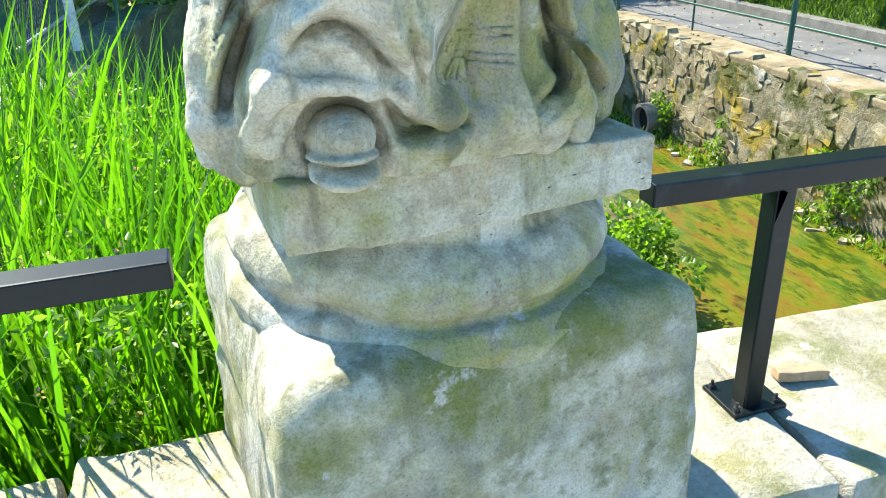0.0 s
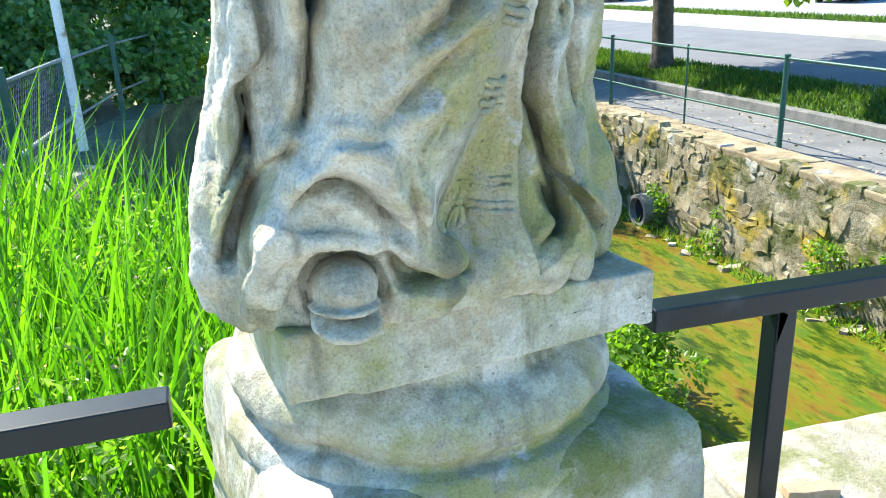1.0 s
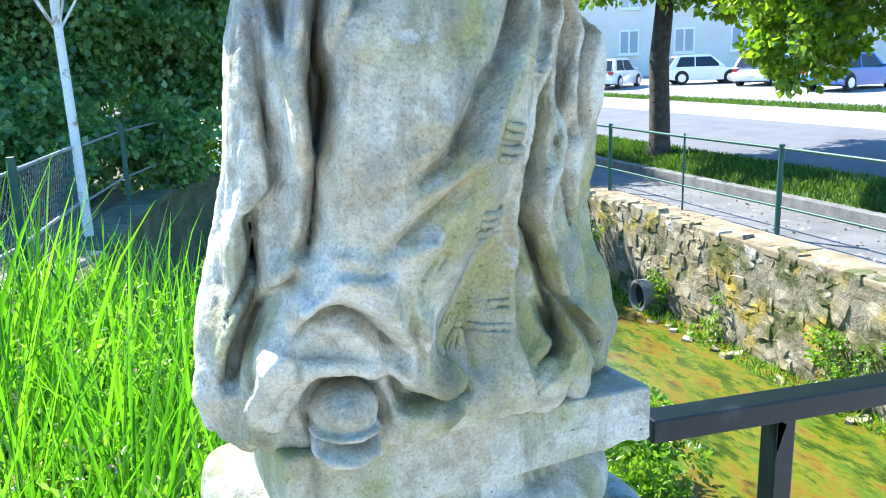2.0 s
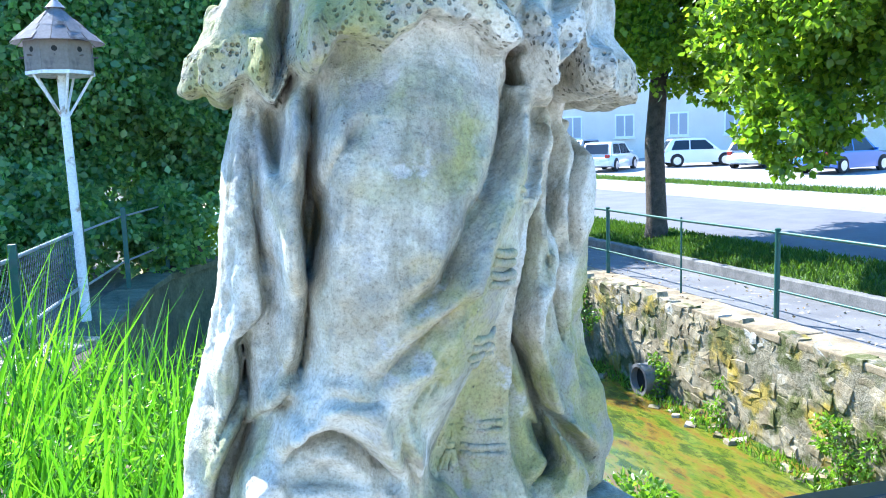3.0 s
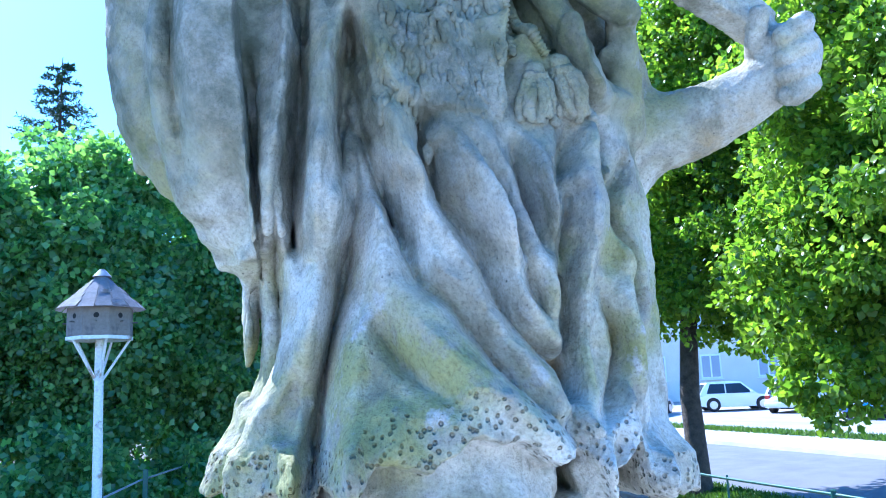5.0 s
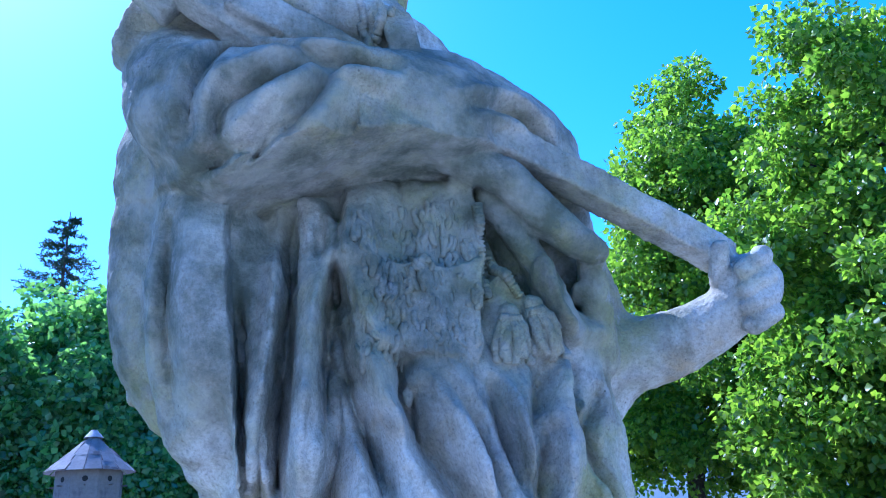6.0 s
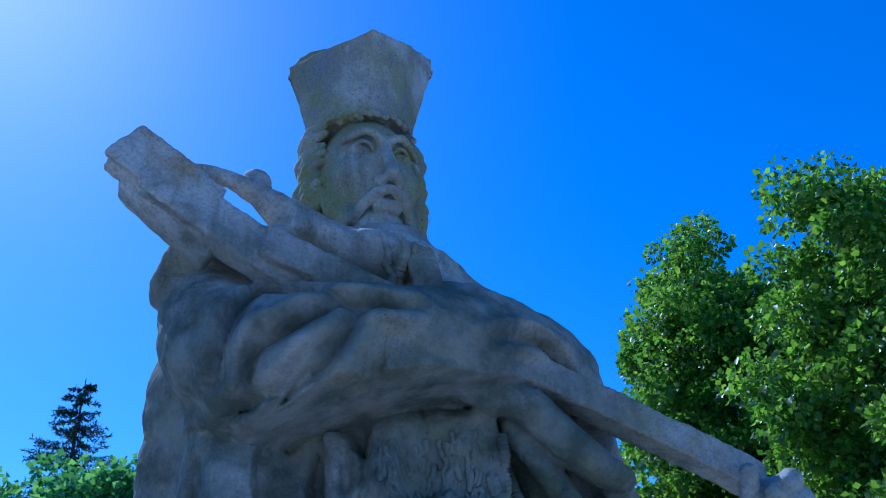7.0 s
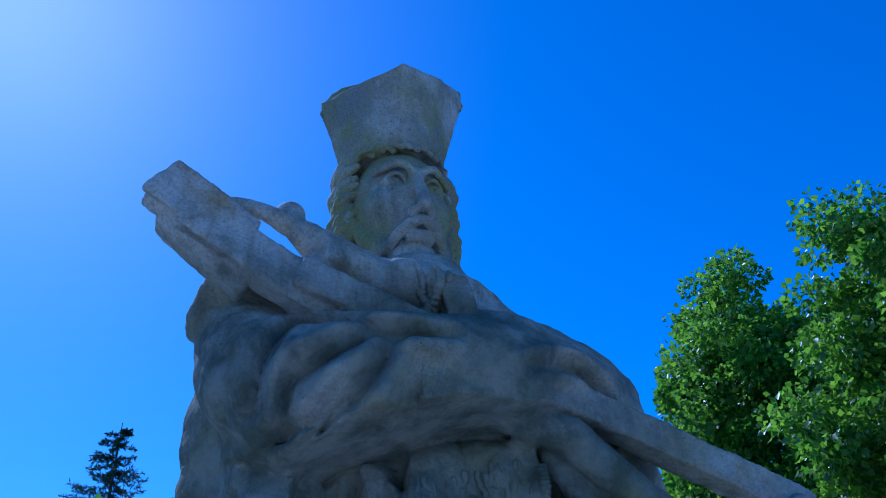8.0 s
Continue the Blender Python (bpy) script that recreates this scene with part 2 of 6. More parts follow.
GRASS = leaf_stuff("grass_blade", (0.05, 0.10, 0.018), (0.13, 0.20, 0.035), 0.4, 0.6)
NEEDLE = leaf_stuff("spruce_needle", (0.015, 0.035, 0.02), (0.04, 0.075, 0.04), 0.2, 0.6)


def water_stuff():
    m, t, b = material("shallow_water")
    c = t.nodes.new("ShaderNodeTexCoord").outputs["Object"]
    mp = add(t, "ShaderNodeMapping", Scale=(1.5, 0.55, 1.0), Rotation=(0, 0, 0.35))
    t.links.new(c, mp.inputs["Vector"])
    c = mp.outputs[0]
    base = ramp(t, noise_of(t, 1.9, 10, 0.68, c).outputs[0], [(0.36, (0.012, 0.028, 0.004)), (0.44, (0.045, 0.075, 0.006)), (0.50, (0.115, 0.125, 0.008)), (0.56, (0.15, 0.09, 0.014)), (0.66, (0.045, 0.038, 0.008))])
    base = blend(t, mask(t, 2.4, 0.54, 0.64, 6, coords=c), base, (0.06, 0.11, 0.010))
    base = blend(t, mask(t, 9.0, 0.52, 0.75, 5, coords=c), base, (0.15, 0.155, 0.02))
    t.links.new(base, b.inputs["Base Color"])
    b.inputs["Roughness"].default_value = 0.16
    b.inputs["Specular IOR Level"].default_value = 0.5
    bumped(t, b, noise_of(t, 7.0, 5, 0.6, c).outputs[0], 0.55, 0.02)
    return m


WATER = water_stuff()


def car_paint(name, colour):
    m, t, b = material(name)
    b.inputs["Base Color"].default_value = (*colour, 1)
    b.inputs["Roughness"].default_value, b.inputs["Coat Weight"].default_value = 0.35, 1.0
    bumped(t, b, noise_of(t, 300, 2).outputs[0], 0.03, 0.001)
    return m


# ---- helpers for building ----
def thing(name, label, category, at=(0, 0, 0), turn=0.0, group="", kind=""):
    ob = new(name)
    ob.matrix_world = pose(*at, 0, 0, turn)
    return tagged(ob, label, category, group, kind)


def finish(name, me, mat, parent=None, label="", smooth=None):
    ob = new(name, me)
    if mat:
        me.materials.append(mat)
    if parent:
        ob.parent = parent
    if label:
        ob["label"] = label
    if smooth is not None:
        me.shade_smooth()
        if smooth < 180:
            me.set_sharp_from_angle(angle=radians(smooth))
    return ob


def part(name, bm, mat, parent=None, label="", smooth=None):
    """Links a bmesh as one mesh object under a thing or a part."""
    me = bpy.data.meshes.new(name)
    bm.normal_update()
    bm.to_mesh(me)
    bm.free()
    return finish(name, me, mat, parent, label, smooth)


def from_arrays(name, verts, faces, mat, parent=None, label="", smooth=None):
    """A mesh from arrays: verts (n, 3), faces (m, 3 or 4)."""
    me = bpy.data.meshes.new(name)
    verts, faces = np.asarray(verts, np.float32), np.asarray(faces, np.int32)
    k = faces.shape[1]
    me.vertices.add(len(verts)), me.loops.add(faces.size), me.polygons.add(len(faces))
    me.vertices.foreach_set("co", verts.ravel())
    me.loops.foreach_set("vertex_index", faces.ravel())
    me.polygons.foreach_set("loop_start", np.arange(0, faces.size, k, dtype=np.int32))
    me.update(calc_edges=True)
    me.validate()
    return finish(name, me, mat, parent, label, smooth)


def box(sx, sy, sz, at=(0, 0, 0), bevel=0.0, turn=(0, 0, 0), bm=None, segments=2):
    """A bevelled box, centred at a place."""
    own = bmesh.new()
    bmesh.ops.create_cube(own, size=1.0)
    bmesh.ops.scale(own, vec=(sx, sy, sz), verts=own.verts)
    if bevel:
        bmesh.ops.bevel(own, geom=own.edges[:], offset=bevel, segments=segments, affect="EDGES", profile=0.5)
    bmesh.ops.transform(own, matrix=pose(*at, *turn), verts=own.verts)
    if bm is None:
        return own
    tmp = bpy.data.meshes.new("tmp")
    own.to_mesh(tmp)
    own.free()
    bm.from_mesh(tmp)
    bpy.data.meshes.remove(tmp)
    return bm


def tube(points, radii, sides=10, bm=None):
    """A tapered tube along points."""
    bm = bm or bmesh.new()
    pts = [Vector(p) for p in points]
    rings, side = [], None
    for i, p in enumerate(pts):
        way = (pts[min(i + 1, len(pts) - 1)] - pts[max(i - 1, 0)]).normalized()
        if side is None:
            side = way.orthogonal().normalized()
        side = (side - way * side.dot(way)).normalized()
        up = way.cross(side)
        r = radii[i] if hasattr(radii, "__len__") else radii
        rings.append([bm.verts.new(p + (side * math.cos(a) + up * math.sin(a)) * r) for a in (2 * math.pi * j / sides for j in range(sides))])
    for a, b in zip(rings, rings[1:]):
        for j in range(sides):
            bm.faces.new((a[j], a[(j + 1) % sides], b[(j + 1) % sides], b[j]))
    bm.faces.new(rings[0][::-1]), bm.faces.new(rings[-1])
    return bm


def roughen(bm, amount, scale, seed=0.0, cuts=0):
    if cuts:
        bmesh.ops.subdivide_edges(bm, edges=bm.edges[:], cuts=cuts, use_grid_fill=True)
    for v in bm.verts:
        q = v.co * scale + Vector((seed, seed * 1.7, seed * 0.3))
        v.co += noise.noise_vector(q) * amount + noise.noise_vector(q * 3.1) * amount * 0.4
    return bm


def strip(name, xs, zs, y0, y1, steps, mat, label, category, kind="structure", wob=0.0):
    """A long ground strip with a profile (x, z), run along y."""
    ys = np.linspace(y0, y1, steps + 1)
    xs, zs = np.asarray(xs, float), np.asarray(zs, float)
    n = len(xs)
    verts = np.array([(x, y, z) for y in ys for x, z in zip(xs, zs)])
    if wob:
        for v in verts:
            v += np.array(noise.noise_vector(Vector(v) * 1.3)) * wob
    i = np.arange(steps)[:, None] * n + np.arange(n - 1)[None]
    faces = np.stack([i, i + 1, i + n + 1, i + n], -1).reshape(-1, 4)
    return tagged(from_arrays(name, verts, faces, mat, smooth=40), label, category, kind=kind)


# ---- ground, stream and banks ----
lot_z = lambda x, y: 0.1 + 0.018 * (x - 17.5) + 0.013 * (y - 25)
strip("stream_bed", [-1.9, -0.6, 1.0, 3.5, 5.6, 6.6], [-1.9, -2.0, -2.05, -2.06, -2.05, -2.0], 1.2, 60, 90, WATER, "shallow clear stream over green algae and brown gravel", "stream", wob=0.015)
strip("ground", [-400, -60, -10, -1.15], [0.0, 0.0, 0.05, 0.05], -150, 500, 60, SOIL, "shaded bare soil under the trees", "ground")
strip("footpath", [6.5, 7.6, 8.56], [-0.63, -0.61, -0.6], -60, 120, 90, PATHWAY, "grey asphalt footpath beside the stream wall", "path", wob=0.01)
strip("kerb", [8.52, 8.53, 8.55, 8.68, 8.7, 8.71], [-0.66, -0.42, -0.4, -0.4, -0.42, -0.6], -60, 120, 60, KERB, "dark low stone kerb along the footpath", "kerb", wob=0.012)
strip("verge", [8.7, 9.2, 9.75, 9.9], [-0.43, -0.3, -0.2, -0.25], -60, 120, 90, LAWN, "mown grass verge between path and road", "lawn", wob=0.03)
strip("road", [9.85, 12.0, 14.7], [-0.21, -0.08, 0.0], -80, 300, 60, ASPHALT, "sunlit grey asphalt road", "road")
strip("pavement", [14.68, 14.7, 14.85, 17.6], [-0.05, 0.11, 0.12, 0.13], -80, 300, 60, PAVING, "pale paved pavement beyond the road", "pavement")
lot = strip("parking_lot", np.linspace(17.55, 400, 30), [0.12] * 30, -150, 500, 60, LOT, "pale gravel car park reaching to the houses", "car park")
for v in lot.data.vertices:
    v.co.z = min(max(lot_z(v.co.x, v.co.y), 0.1), 2.5)
# deck stays out of view and serves as a light reflector
strip("bridge_deck", [-40, -8, -2, 0, 2, 8, 40], [0.1] * 7, -30, 1.3, 30, DECK, "unseen deck of the small bridge, made pale to bounce light", "bridge")

# far bank wall: core, coping and the stones of its face
wall = new("stream_wall")
tagged(wall, "rough rubble stone wall lining the stream, stained ochre and moss green", "wall", kind="structure")
core = bmesh.new()
box(0.5, 30, 1.65, (6.66, 16.5, -1.47), 0.0, bm=core)
box(0.5, 6, 1.65, (6.66, -1.0, -1.47), 0.0, bm=core)
part("wall_core", roughen(core, 0.02, 2.0, cuts=6), MORTAR, wall)
for y0, y1 in ((1.8, 3.7), (3.75, 5.6), (5.65, 7.5), (7.55, 9.35), (9.4, 11.3), (11.35, 13.2), (13.3, 16)):
    far = y0 > 9.38
    slab = roughen(box(0.62, y1 - y0, 0.10, (6.72 + 0.12 * far, (y0 + y1) / 2, -0.61 - 0.03 * far), 0.02), 0.02, 2.4, y0, cuts=4)
    part("coping_stone", slab, EARTHY, wall, "worn flat coping slab")

# drain pipe mouth in the far wall
pipe = thing("drain_pipe", "round concrete drain pipe mouth set in the wall", "pipe", (6.32, 10.24, -1.8), kind="structure")
rim = bmesh.new()
ring = [(0.25, -0.2), (0.25, 0.22), (0.20, 0.22), (0.20, -0.2)]
spun = [[rim.verts.new((-d, r * math.cos(a), r * math.sin(a))) for r, d in ring] for a in np.linspace(0, 2 * math.pi, 28, endpoint=False)]
for a, b in zip(spun, spun[1:] + spun[:1]):
    for j in range(4):
        rim.faces.new((a[j], a[(j + 1) % 4], b[(j + 1) % 4], b[j]))
part("pipe_rim", rim, PIPE, pipe, smooth=40)
# a flat black disc closes the pipe and gives its inner darkness
hole = bmesh.new()
bmesh.ops.create_circle(hole, cap_ends=True, radius=0.21, segments=28, matrix=pose(-0.12, 0, 0, 0, 90, 0))
part("pipe_hollow", hole, HOLE_DARK, pipe, "black disc painted as the dark inside of the pipe")

# near-left bank wall that curves away into the shade
path_pts = [(-2.9, 3.0), (-2.2, 5.2), (-1.64, 6.84), (-1.1, 8.22), (-0.95, 9.6), (-0.8, 10.9), (-0.55, 12.3), (0.2, 13.6), (1.4, 14.6), (3.5, 15.5)]
left_wall = new("left_bank_wall")
tagged(left_wall, "curved dark mossy stone bank wall in shade", "wall", kind="structure")
bm = bmesh.new()
rows = []
for i, (x, y) in enumerate(path_pts):
    a, b = Vector(path_pts[max(i - 1, 0)]), Vector(path_pts[min(i + 1, len(path_pts) - 1)])
    out = (b - a).normalized().orthogonal() * -1
    if out.x > 0:
        out = -out
    rows.append([bm.verts.new((x + out.x * o, y + out.y * o, z)) for o, z in ((-0.08, -2.2), (0.0, -0.05), (0.02, 0.04), (0.5, 0.06), (0.52, -1.0))])
for a, b in zip(rows, rows[1:]):
    for j in range(4):
        bm.faces.new((a[j], a[j + 1], b[j + 1], b[j]))
bmesh.ops.recalc_face_normals(bm, faces=bm.faces[:])
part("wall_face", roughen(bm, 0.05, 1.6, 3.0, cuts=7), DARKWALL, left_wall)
for i in range(7):
    a, b = Vector(path_pts[i]), Vector(path_pts[i + 1])
    c, d = (a + b) / 2, b - a
    slab = box(d.length - 0.04, 0.5, 0.09, bevel=0.015)
    roughen(slab, 0.02, 2.5, i * 2.0, cuts=3)
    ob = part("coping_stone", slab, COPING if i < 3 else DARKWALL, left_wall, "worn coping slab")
    ob.matrix_world = pose(c.x - 0.22, c.y + 0.02, 0.05, 0, 0, math.degrees(math.atan2(d.y, d.x)))

# bridge parapet under the rail, with its big coping stones
parapet = new("parapet")
tagged(parapet, "low stone bridge parapet with thick pale coping stones", "wall", kind="structure")
core = bmesh.new()
box(12, 0.5, 2.2, (0, 1.2, -0.82), 0.0, bm=core)
part("parapet_core", roughen(core, 0.01, 2.0, cuts=4), RUBBLE, parapet)
for x0, x1, y0, y1 in ((-3.2, -1.45, 0.9, 1.52), (-1.43, -0.60, 0.9, 1.49), (-0.585, 0.10, 0.9, 1.53), (0.11, 1.02, 0.9, 1.46), (1.03, 2.05, 0.88, 1.52), (2.065, 3.6, 0.9, 1.5)):
    stone = roughen(box(x1 - x0, y1 - y0, 0.2, ((x0 + x1) / 2, (y0 + y1) / 2, 0.33), 0.02), 0.016, 5.0, x0, cuts=9)
    part("coping_stone", stone, COPING, parapet, smooth=60)

# ---- pedestal ----
pedestal = thing("pedestal", "weathered mossy limestone pedestal with round moulding and chipped top slab", "pedestal", (-0.109, 0.868, 0.0), 6.75)


def eroded(bm, amount, seed):
    for v in bm.verts:
        q = v.co * 7 + Vector((seed, 0, seed))
        v.co += noise.noise_vector(q) * amount + noise.noise_vector(q * 3.3) * amount * 0.45 + noise.noise_vector(q * 0.4) * amount * 1.2
    return bm


def rounded_block(x0, x1, y0, y1, z0, z1, radius, top_in, n=44):
    """A block with rounded, slightly drawn-in upper edges."""
    bm = bmesh.new()
    bmesh.ops.create_cube(bm, size=2.0)
    bmesh.ops.subdivide_edges(bm, edges=bm.edges[:], cuts=n, use_grid_fill=True)
    hx, hy, hz = (x1 - x0) / 2, (y1 - y0) / 2, (z1 - z0) / 2
    for v in bm.verts:
        p = Vector((v.co.x * hx, v.co.y * hy, v.co.z * hz))
        inner = Vector((max(min(p.x, hx - radius), radius - hx), max(min(p.y, hy - radius), radius - hy), max(min(p.z, hz - radius), radius - hz)))
        away = p - inner
        if away.length > radius:
            away = away.normalized() * radius
        p = inner + away
        k = 1 - top_in * max(0, p.z / hz) ** 3
        v.co = Vector((p.x * k + (x0 + x1) / 2, p.y * k + (y0 + y1) / 2, p.z + (z0 + z1) / 2))
    return bm


part("base_block", eroded(rounded_block(-0.046, 0.74, -0.07, 0.74, 0.0, 0.975, 0.055, 0.06), 0.011, 1.0), PLINTH, pedestal, "mossy block with rounded upper edge", smooth=70)
bm = bmesh.new()
profile = [(0.38, 0.92), (0.39, 0.955), (0.375, 0.985), (0.352, 0.995), (0.35, 1.005), (0.365, 1.02), (0.372, 1.045), (0.362, 1.075), (0.335, 1.10), (0.315, 1.112), (0.308, 1.13), (0.31, 1.15), (0.28, 1.17)]
dense = [(np.interp(s, range(len(profile)), [p[0] for p in profile]), np.interp(s, range(len(profile)), [p[1] for p in profile])) for s in np.linspace(0, len(profile) - 1, 48)]
around = 150
rings = [[bm.verts.new((0.335 + r * math.cos(a) * 0.94, 0.335 + r * math.sin(a), z)) for a in np.linspace(0, 2 * math.pi, around, endpoint=False)] for r, z in dense]
for a, b in zip(rings, rings[1:]):
    for j in range(around):
        bm.faces.new((a[j], a[(j + 1) % around], b[(j + 1) % around], b[j]))
part("round_moulding", eroded(bm, 0.011, 5.0), STONE, pedestal, "bulging round moulding, grey and worn", smooth=180)
slab = eroded(rounded_block(0.014, 0.62, 0.0, 0.56, 1.145, 1.262, 0.008, 0.0, 60), 0.0032, 9.0)
for v in slab.verts:
    v.co.z -= 0.022 * v.co.x / 0.62 * (v.co.z > 1.2)
    gap = noise.noise(v.co * 11) + 0.5 * noise.noise(v.co * 27)
    if v.co.z < 1.165 and gap > 0.15:
        v.co.z += gap * 0.02
part("top_slab", slab, STONE, pedestal, "flat slab with chipped lower edge", smooth=60)


# ---- bridge rail ----
def rail_post():
    part("post", box(0.05, 0.05, 0.60, (0, 0, 0.31), 0.004), BLACK, rail)


rail = thing("bridge_rail", "black painted steel box rail bolted to the parapet, beside the pedestal", "railing", (0.975, 1.185, 0.43))
part("top_rail", box(1.75, 0.062, 0.05, (0.55, -0.032, 0.605), 0.004, (0, 0, -2.2)), BLACK, rail, "dark box section handrail with scratches")
rail_post()
plate = part("base_plate", box(0.145, 0.135, 0.012, (0.012, 0.025, 0.012), 0.002), BLACK, rail)
for x, y in ((-0.045, -0.025), (0.065, -0.025), (-0.045, 0.075), (0.065, 0.075)):
    bm = bmesh.new()
    bmesh.ops.create_cone(bm, cap_ends=True, segments=6, radius1=0.009, radius2=0.009, depth=0.01, matrix=pose(x, y, 0.022))
    bmesh.ops.create_cone(bm, cap_ends=True, segments=10, radius1=0.004, radius2=0.004, depth=0.024, matrix=pose(x, y, 0.028))
    part("bolt", bm, STEEL, plate, smooth=30)
bm = bmesh.new()
tri = [bm.verts.new(p) for p in ((-0.022, -0.026, 0.58), (-0.022, -0.026, 0.50), (-0.022, -0.05, 0.58))]
bm.faces.new(tri)
bmesh.ops.solidify(bm, geom=bm.faces[:], thickness=0.004)
part("gusset", bm, BLACK, rail)
left = thing("bridge_rail", "black painted steel box rail ending short of the pedestal", "railing", (-1.5, 1.145, 0.43))
part("top_rail", box(2.47, 0.062, 0.05, (0.0, 0.0, 0.615), 0.004), BLACK, left, "dark box section handrail with scratches")
part("post", box(0.05, 0.05, 0.60, (-0.5, 0, 0.3), 0.004), BLACK, left)
part("base_plate", box(0.145, 0.135, 0.012, (-0.5, 0, 0.012), 0.002), BLACK, left)

brick = roughen(box(0.135, 0.045, 0.03, (0, 0, 0), 0.004), 0.003, 20, cuts=3)
tagged(part("brick", brick, BRICK), "thin brown brick lying on the coping stone", "brick").matrix_world = pose(1.18, 1.245, 0.447, 0, 2, -11)


# ---- statue: a field of smoothly joined forms, turned into one skin ----
def grid(low, high, cell):
    """An empty field over a box; the forms that follow go into it."""
    global CELL, LOW, SIZE, GU, GV, GW, FIELD
    CELL, LOW = cell, np.array(low)
    SIZE = np.ceil((np.array(high) - LOW) / CELL).astype(int)
    GU, GV, GW = (LOW[i] + CELL * np.arange(SIZE[i]) for i in range(3))
    FIELD = np.full(SIZE, 1.0, np.float32)


grid((-0.50, -0.54, -0.03), (0.64, 0.16, 1.80), 0.0037)


def window(low, high):
    cut = []
    for i in range(3):
        a = int(max(0, (low[i] - LOW[i]) / CELL))
        b = int(min(SIZE[i], (high[i] - LOW[i]) / CELL + 2))
        cut.append(slice(a, b))
    u = GU[cut[0]][:, None, None].astype(np.float32)
    v = GV[cut[1]][None, :, None].astype(np.float32)
    w = GW[cut[2]][None, None, :].astype(np.float32)
    return tuple(cut), u, v, w


def join(cut, d, k):
    f, k = FIELD[cut], k * 0.75
    h = np.maximum(k - np.abs(f - d), 0) / k
    FIELD[cut] = np.minimum(f, d) - h * h * k * 0.25


def carve(cut, d, k):
    f, k = FIELD[cut], k * 0.6
    h = np.maximum(k - np.abs(f + d), 0) / k
    FIELD[cut] = np.maximum(f, -d) + h * h * k * 0.25


def curve(points, step=0.03):
    """Points of a smooth curve through the given ones."""
    p = [np.array(q, float) for q in points]
    p = [2 * p[0] - p[1]] + p + [2 * p[-1] - p[-2]]
    out = []
    for a, b, c, d in zip(p, p[1:], p[2:], p[3:]):
        n = max(2, int(np.linalg.norm(c[:3] - b[:3]) / step))
        for t in np.arange(n) / n:
            out.append(0.5 * (2 * b + (c - a) * t + (2 * a - 5 * b + 4 * c - d) * t * t + (3 * b - a - 3 * c + d) * t ** 3))
    return out + [p[-2]]


def front(u, w, v):
    """Where the form so far begins, seen from its front, near a place."""
    i = min(max(int(round((u - LOW[0]) / CELL)), 0), SIZE[0] - 1)
    j = min(max(int(round((w - LOW[2]) / CELL)), 0), SIZE[2] - 1)
    hit = np.nonzero(FIELD[i, :, j] < 0)[0]
    return GV[hit[0]] if len(hit) and abs(GV[hit[0]] - v) < 0.14 else v


def cord(points, k=0.03, cut_away=False, flat=1.0, hug=None):
    """A rounded form along a curve; each point is u, v, w, radius. hug: lies on the form so far, sunk by that share of its radius."""
    pts = curve(points, 0.03 if hug is None else 0.006)
    if hug is not None:
        on = np.array([front(q[0], q[2], q[1]) for q in pts])
        on = np.convolve(np.pad(on, 2, "edge"), np.ones(5) / 5, "valid")
        pts = [np.array((q[0], s + hug * q[3], q[2], q[3])) for q, s in zip(pts, on)]
    r = max(q[3] for q in pts) + k + 0.02
    low = np.min([q[:3] for q in pts], 0) - r
    high = np.max([q[:3] for q in pts], 0) + r
    cut, u, v, w = window(low, high)
    best = None
    for a, b in zip(pts, pts[1:]):
        way = b[:3] - a[:3]
        n = max(float(way @ way), 1e-9)
        t = np.clip(((u - a[0]) * way[0] + (v - a[1]) * way[1] + (w - a[2]) * way[2]) / n, 0, 1)
        d = np.sqrt((u - a[0] - t * way[0]) ** 2 + ((v - a[1] - t * way[1]) * flat) ** 2 + (w - a[2] - t * way[2]) ** 2) - (a[3] + t * (b[3] - a[3]))
        best = d if best is None else np.minimum(best, d)
    (carve if cut_away else join)(cut, best.astype(np.float32), k)


def egg(at, radii, k=0.03, turn=(0, 0, 0), cut_away=False):
    """An ellipsoid, turned by degrees."""
    m = Euler([radians(a) for a in turn]).to_matrix().transposed()
    r = max(radii) + k + 0.01
    cut, u, v, w = window(np.array(at) - r, np.array(at) + r)
    x, y, z = u - at[0], v - at[1], w - at[2]
    q = [(m[i][0] * x + m[i][1] * y + m[i][2] * z) / radii[i] for i in range(3)]
    n = np.sqrt(q[0] ** 2 + q[1] ** 2 + q[2] ** 2)
    (carve if cut_away else join)(cut, ((n - 1) * min(radii) * 0.5 + (n - 1) * np.mean(radii) * 0.5).astype(np.float32), k)


def slab_form(at, half, k=0.02, turn=(0, 0, 0), round_=0.01):
    m = Euler([radians(a) for a in turn]).to_matrix().transposed()
    r = float(np.linalg.norm(half)) + k + 0.02
    cut, u, v, w = window(np.array(at) - r, np.array(at) + r)
    x, y, z = u - at[0], v - at[1], w - at[2]
    q = [np.abs(m[i][0] * x + m[i][1] * y + m[i][2] * z) - half[i] + round_ for i in range(3)]
    d = np.sqrt(sum(np.maximum(e, 0) ** 2 for e in q)) + np.minimum(np.maximum(np.maximum(q[0], q[1]), q[2]), 0) - round_
    join(cut, d.astype(np.float32), k)


def pleat(x):
    """Cloth folds: round ridges, narrow valleys."""
    return np.abs(np.sin(x)) ** 0.55 - 0.66


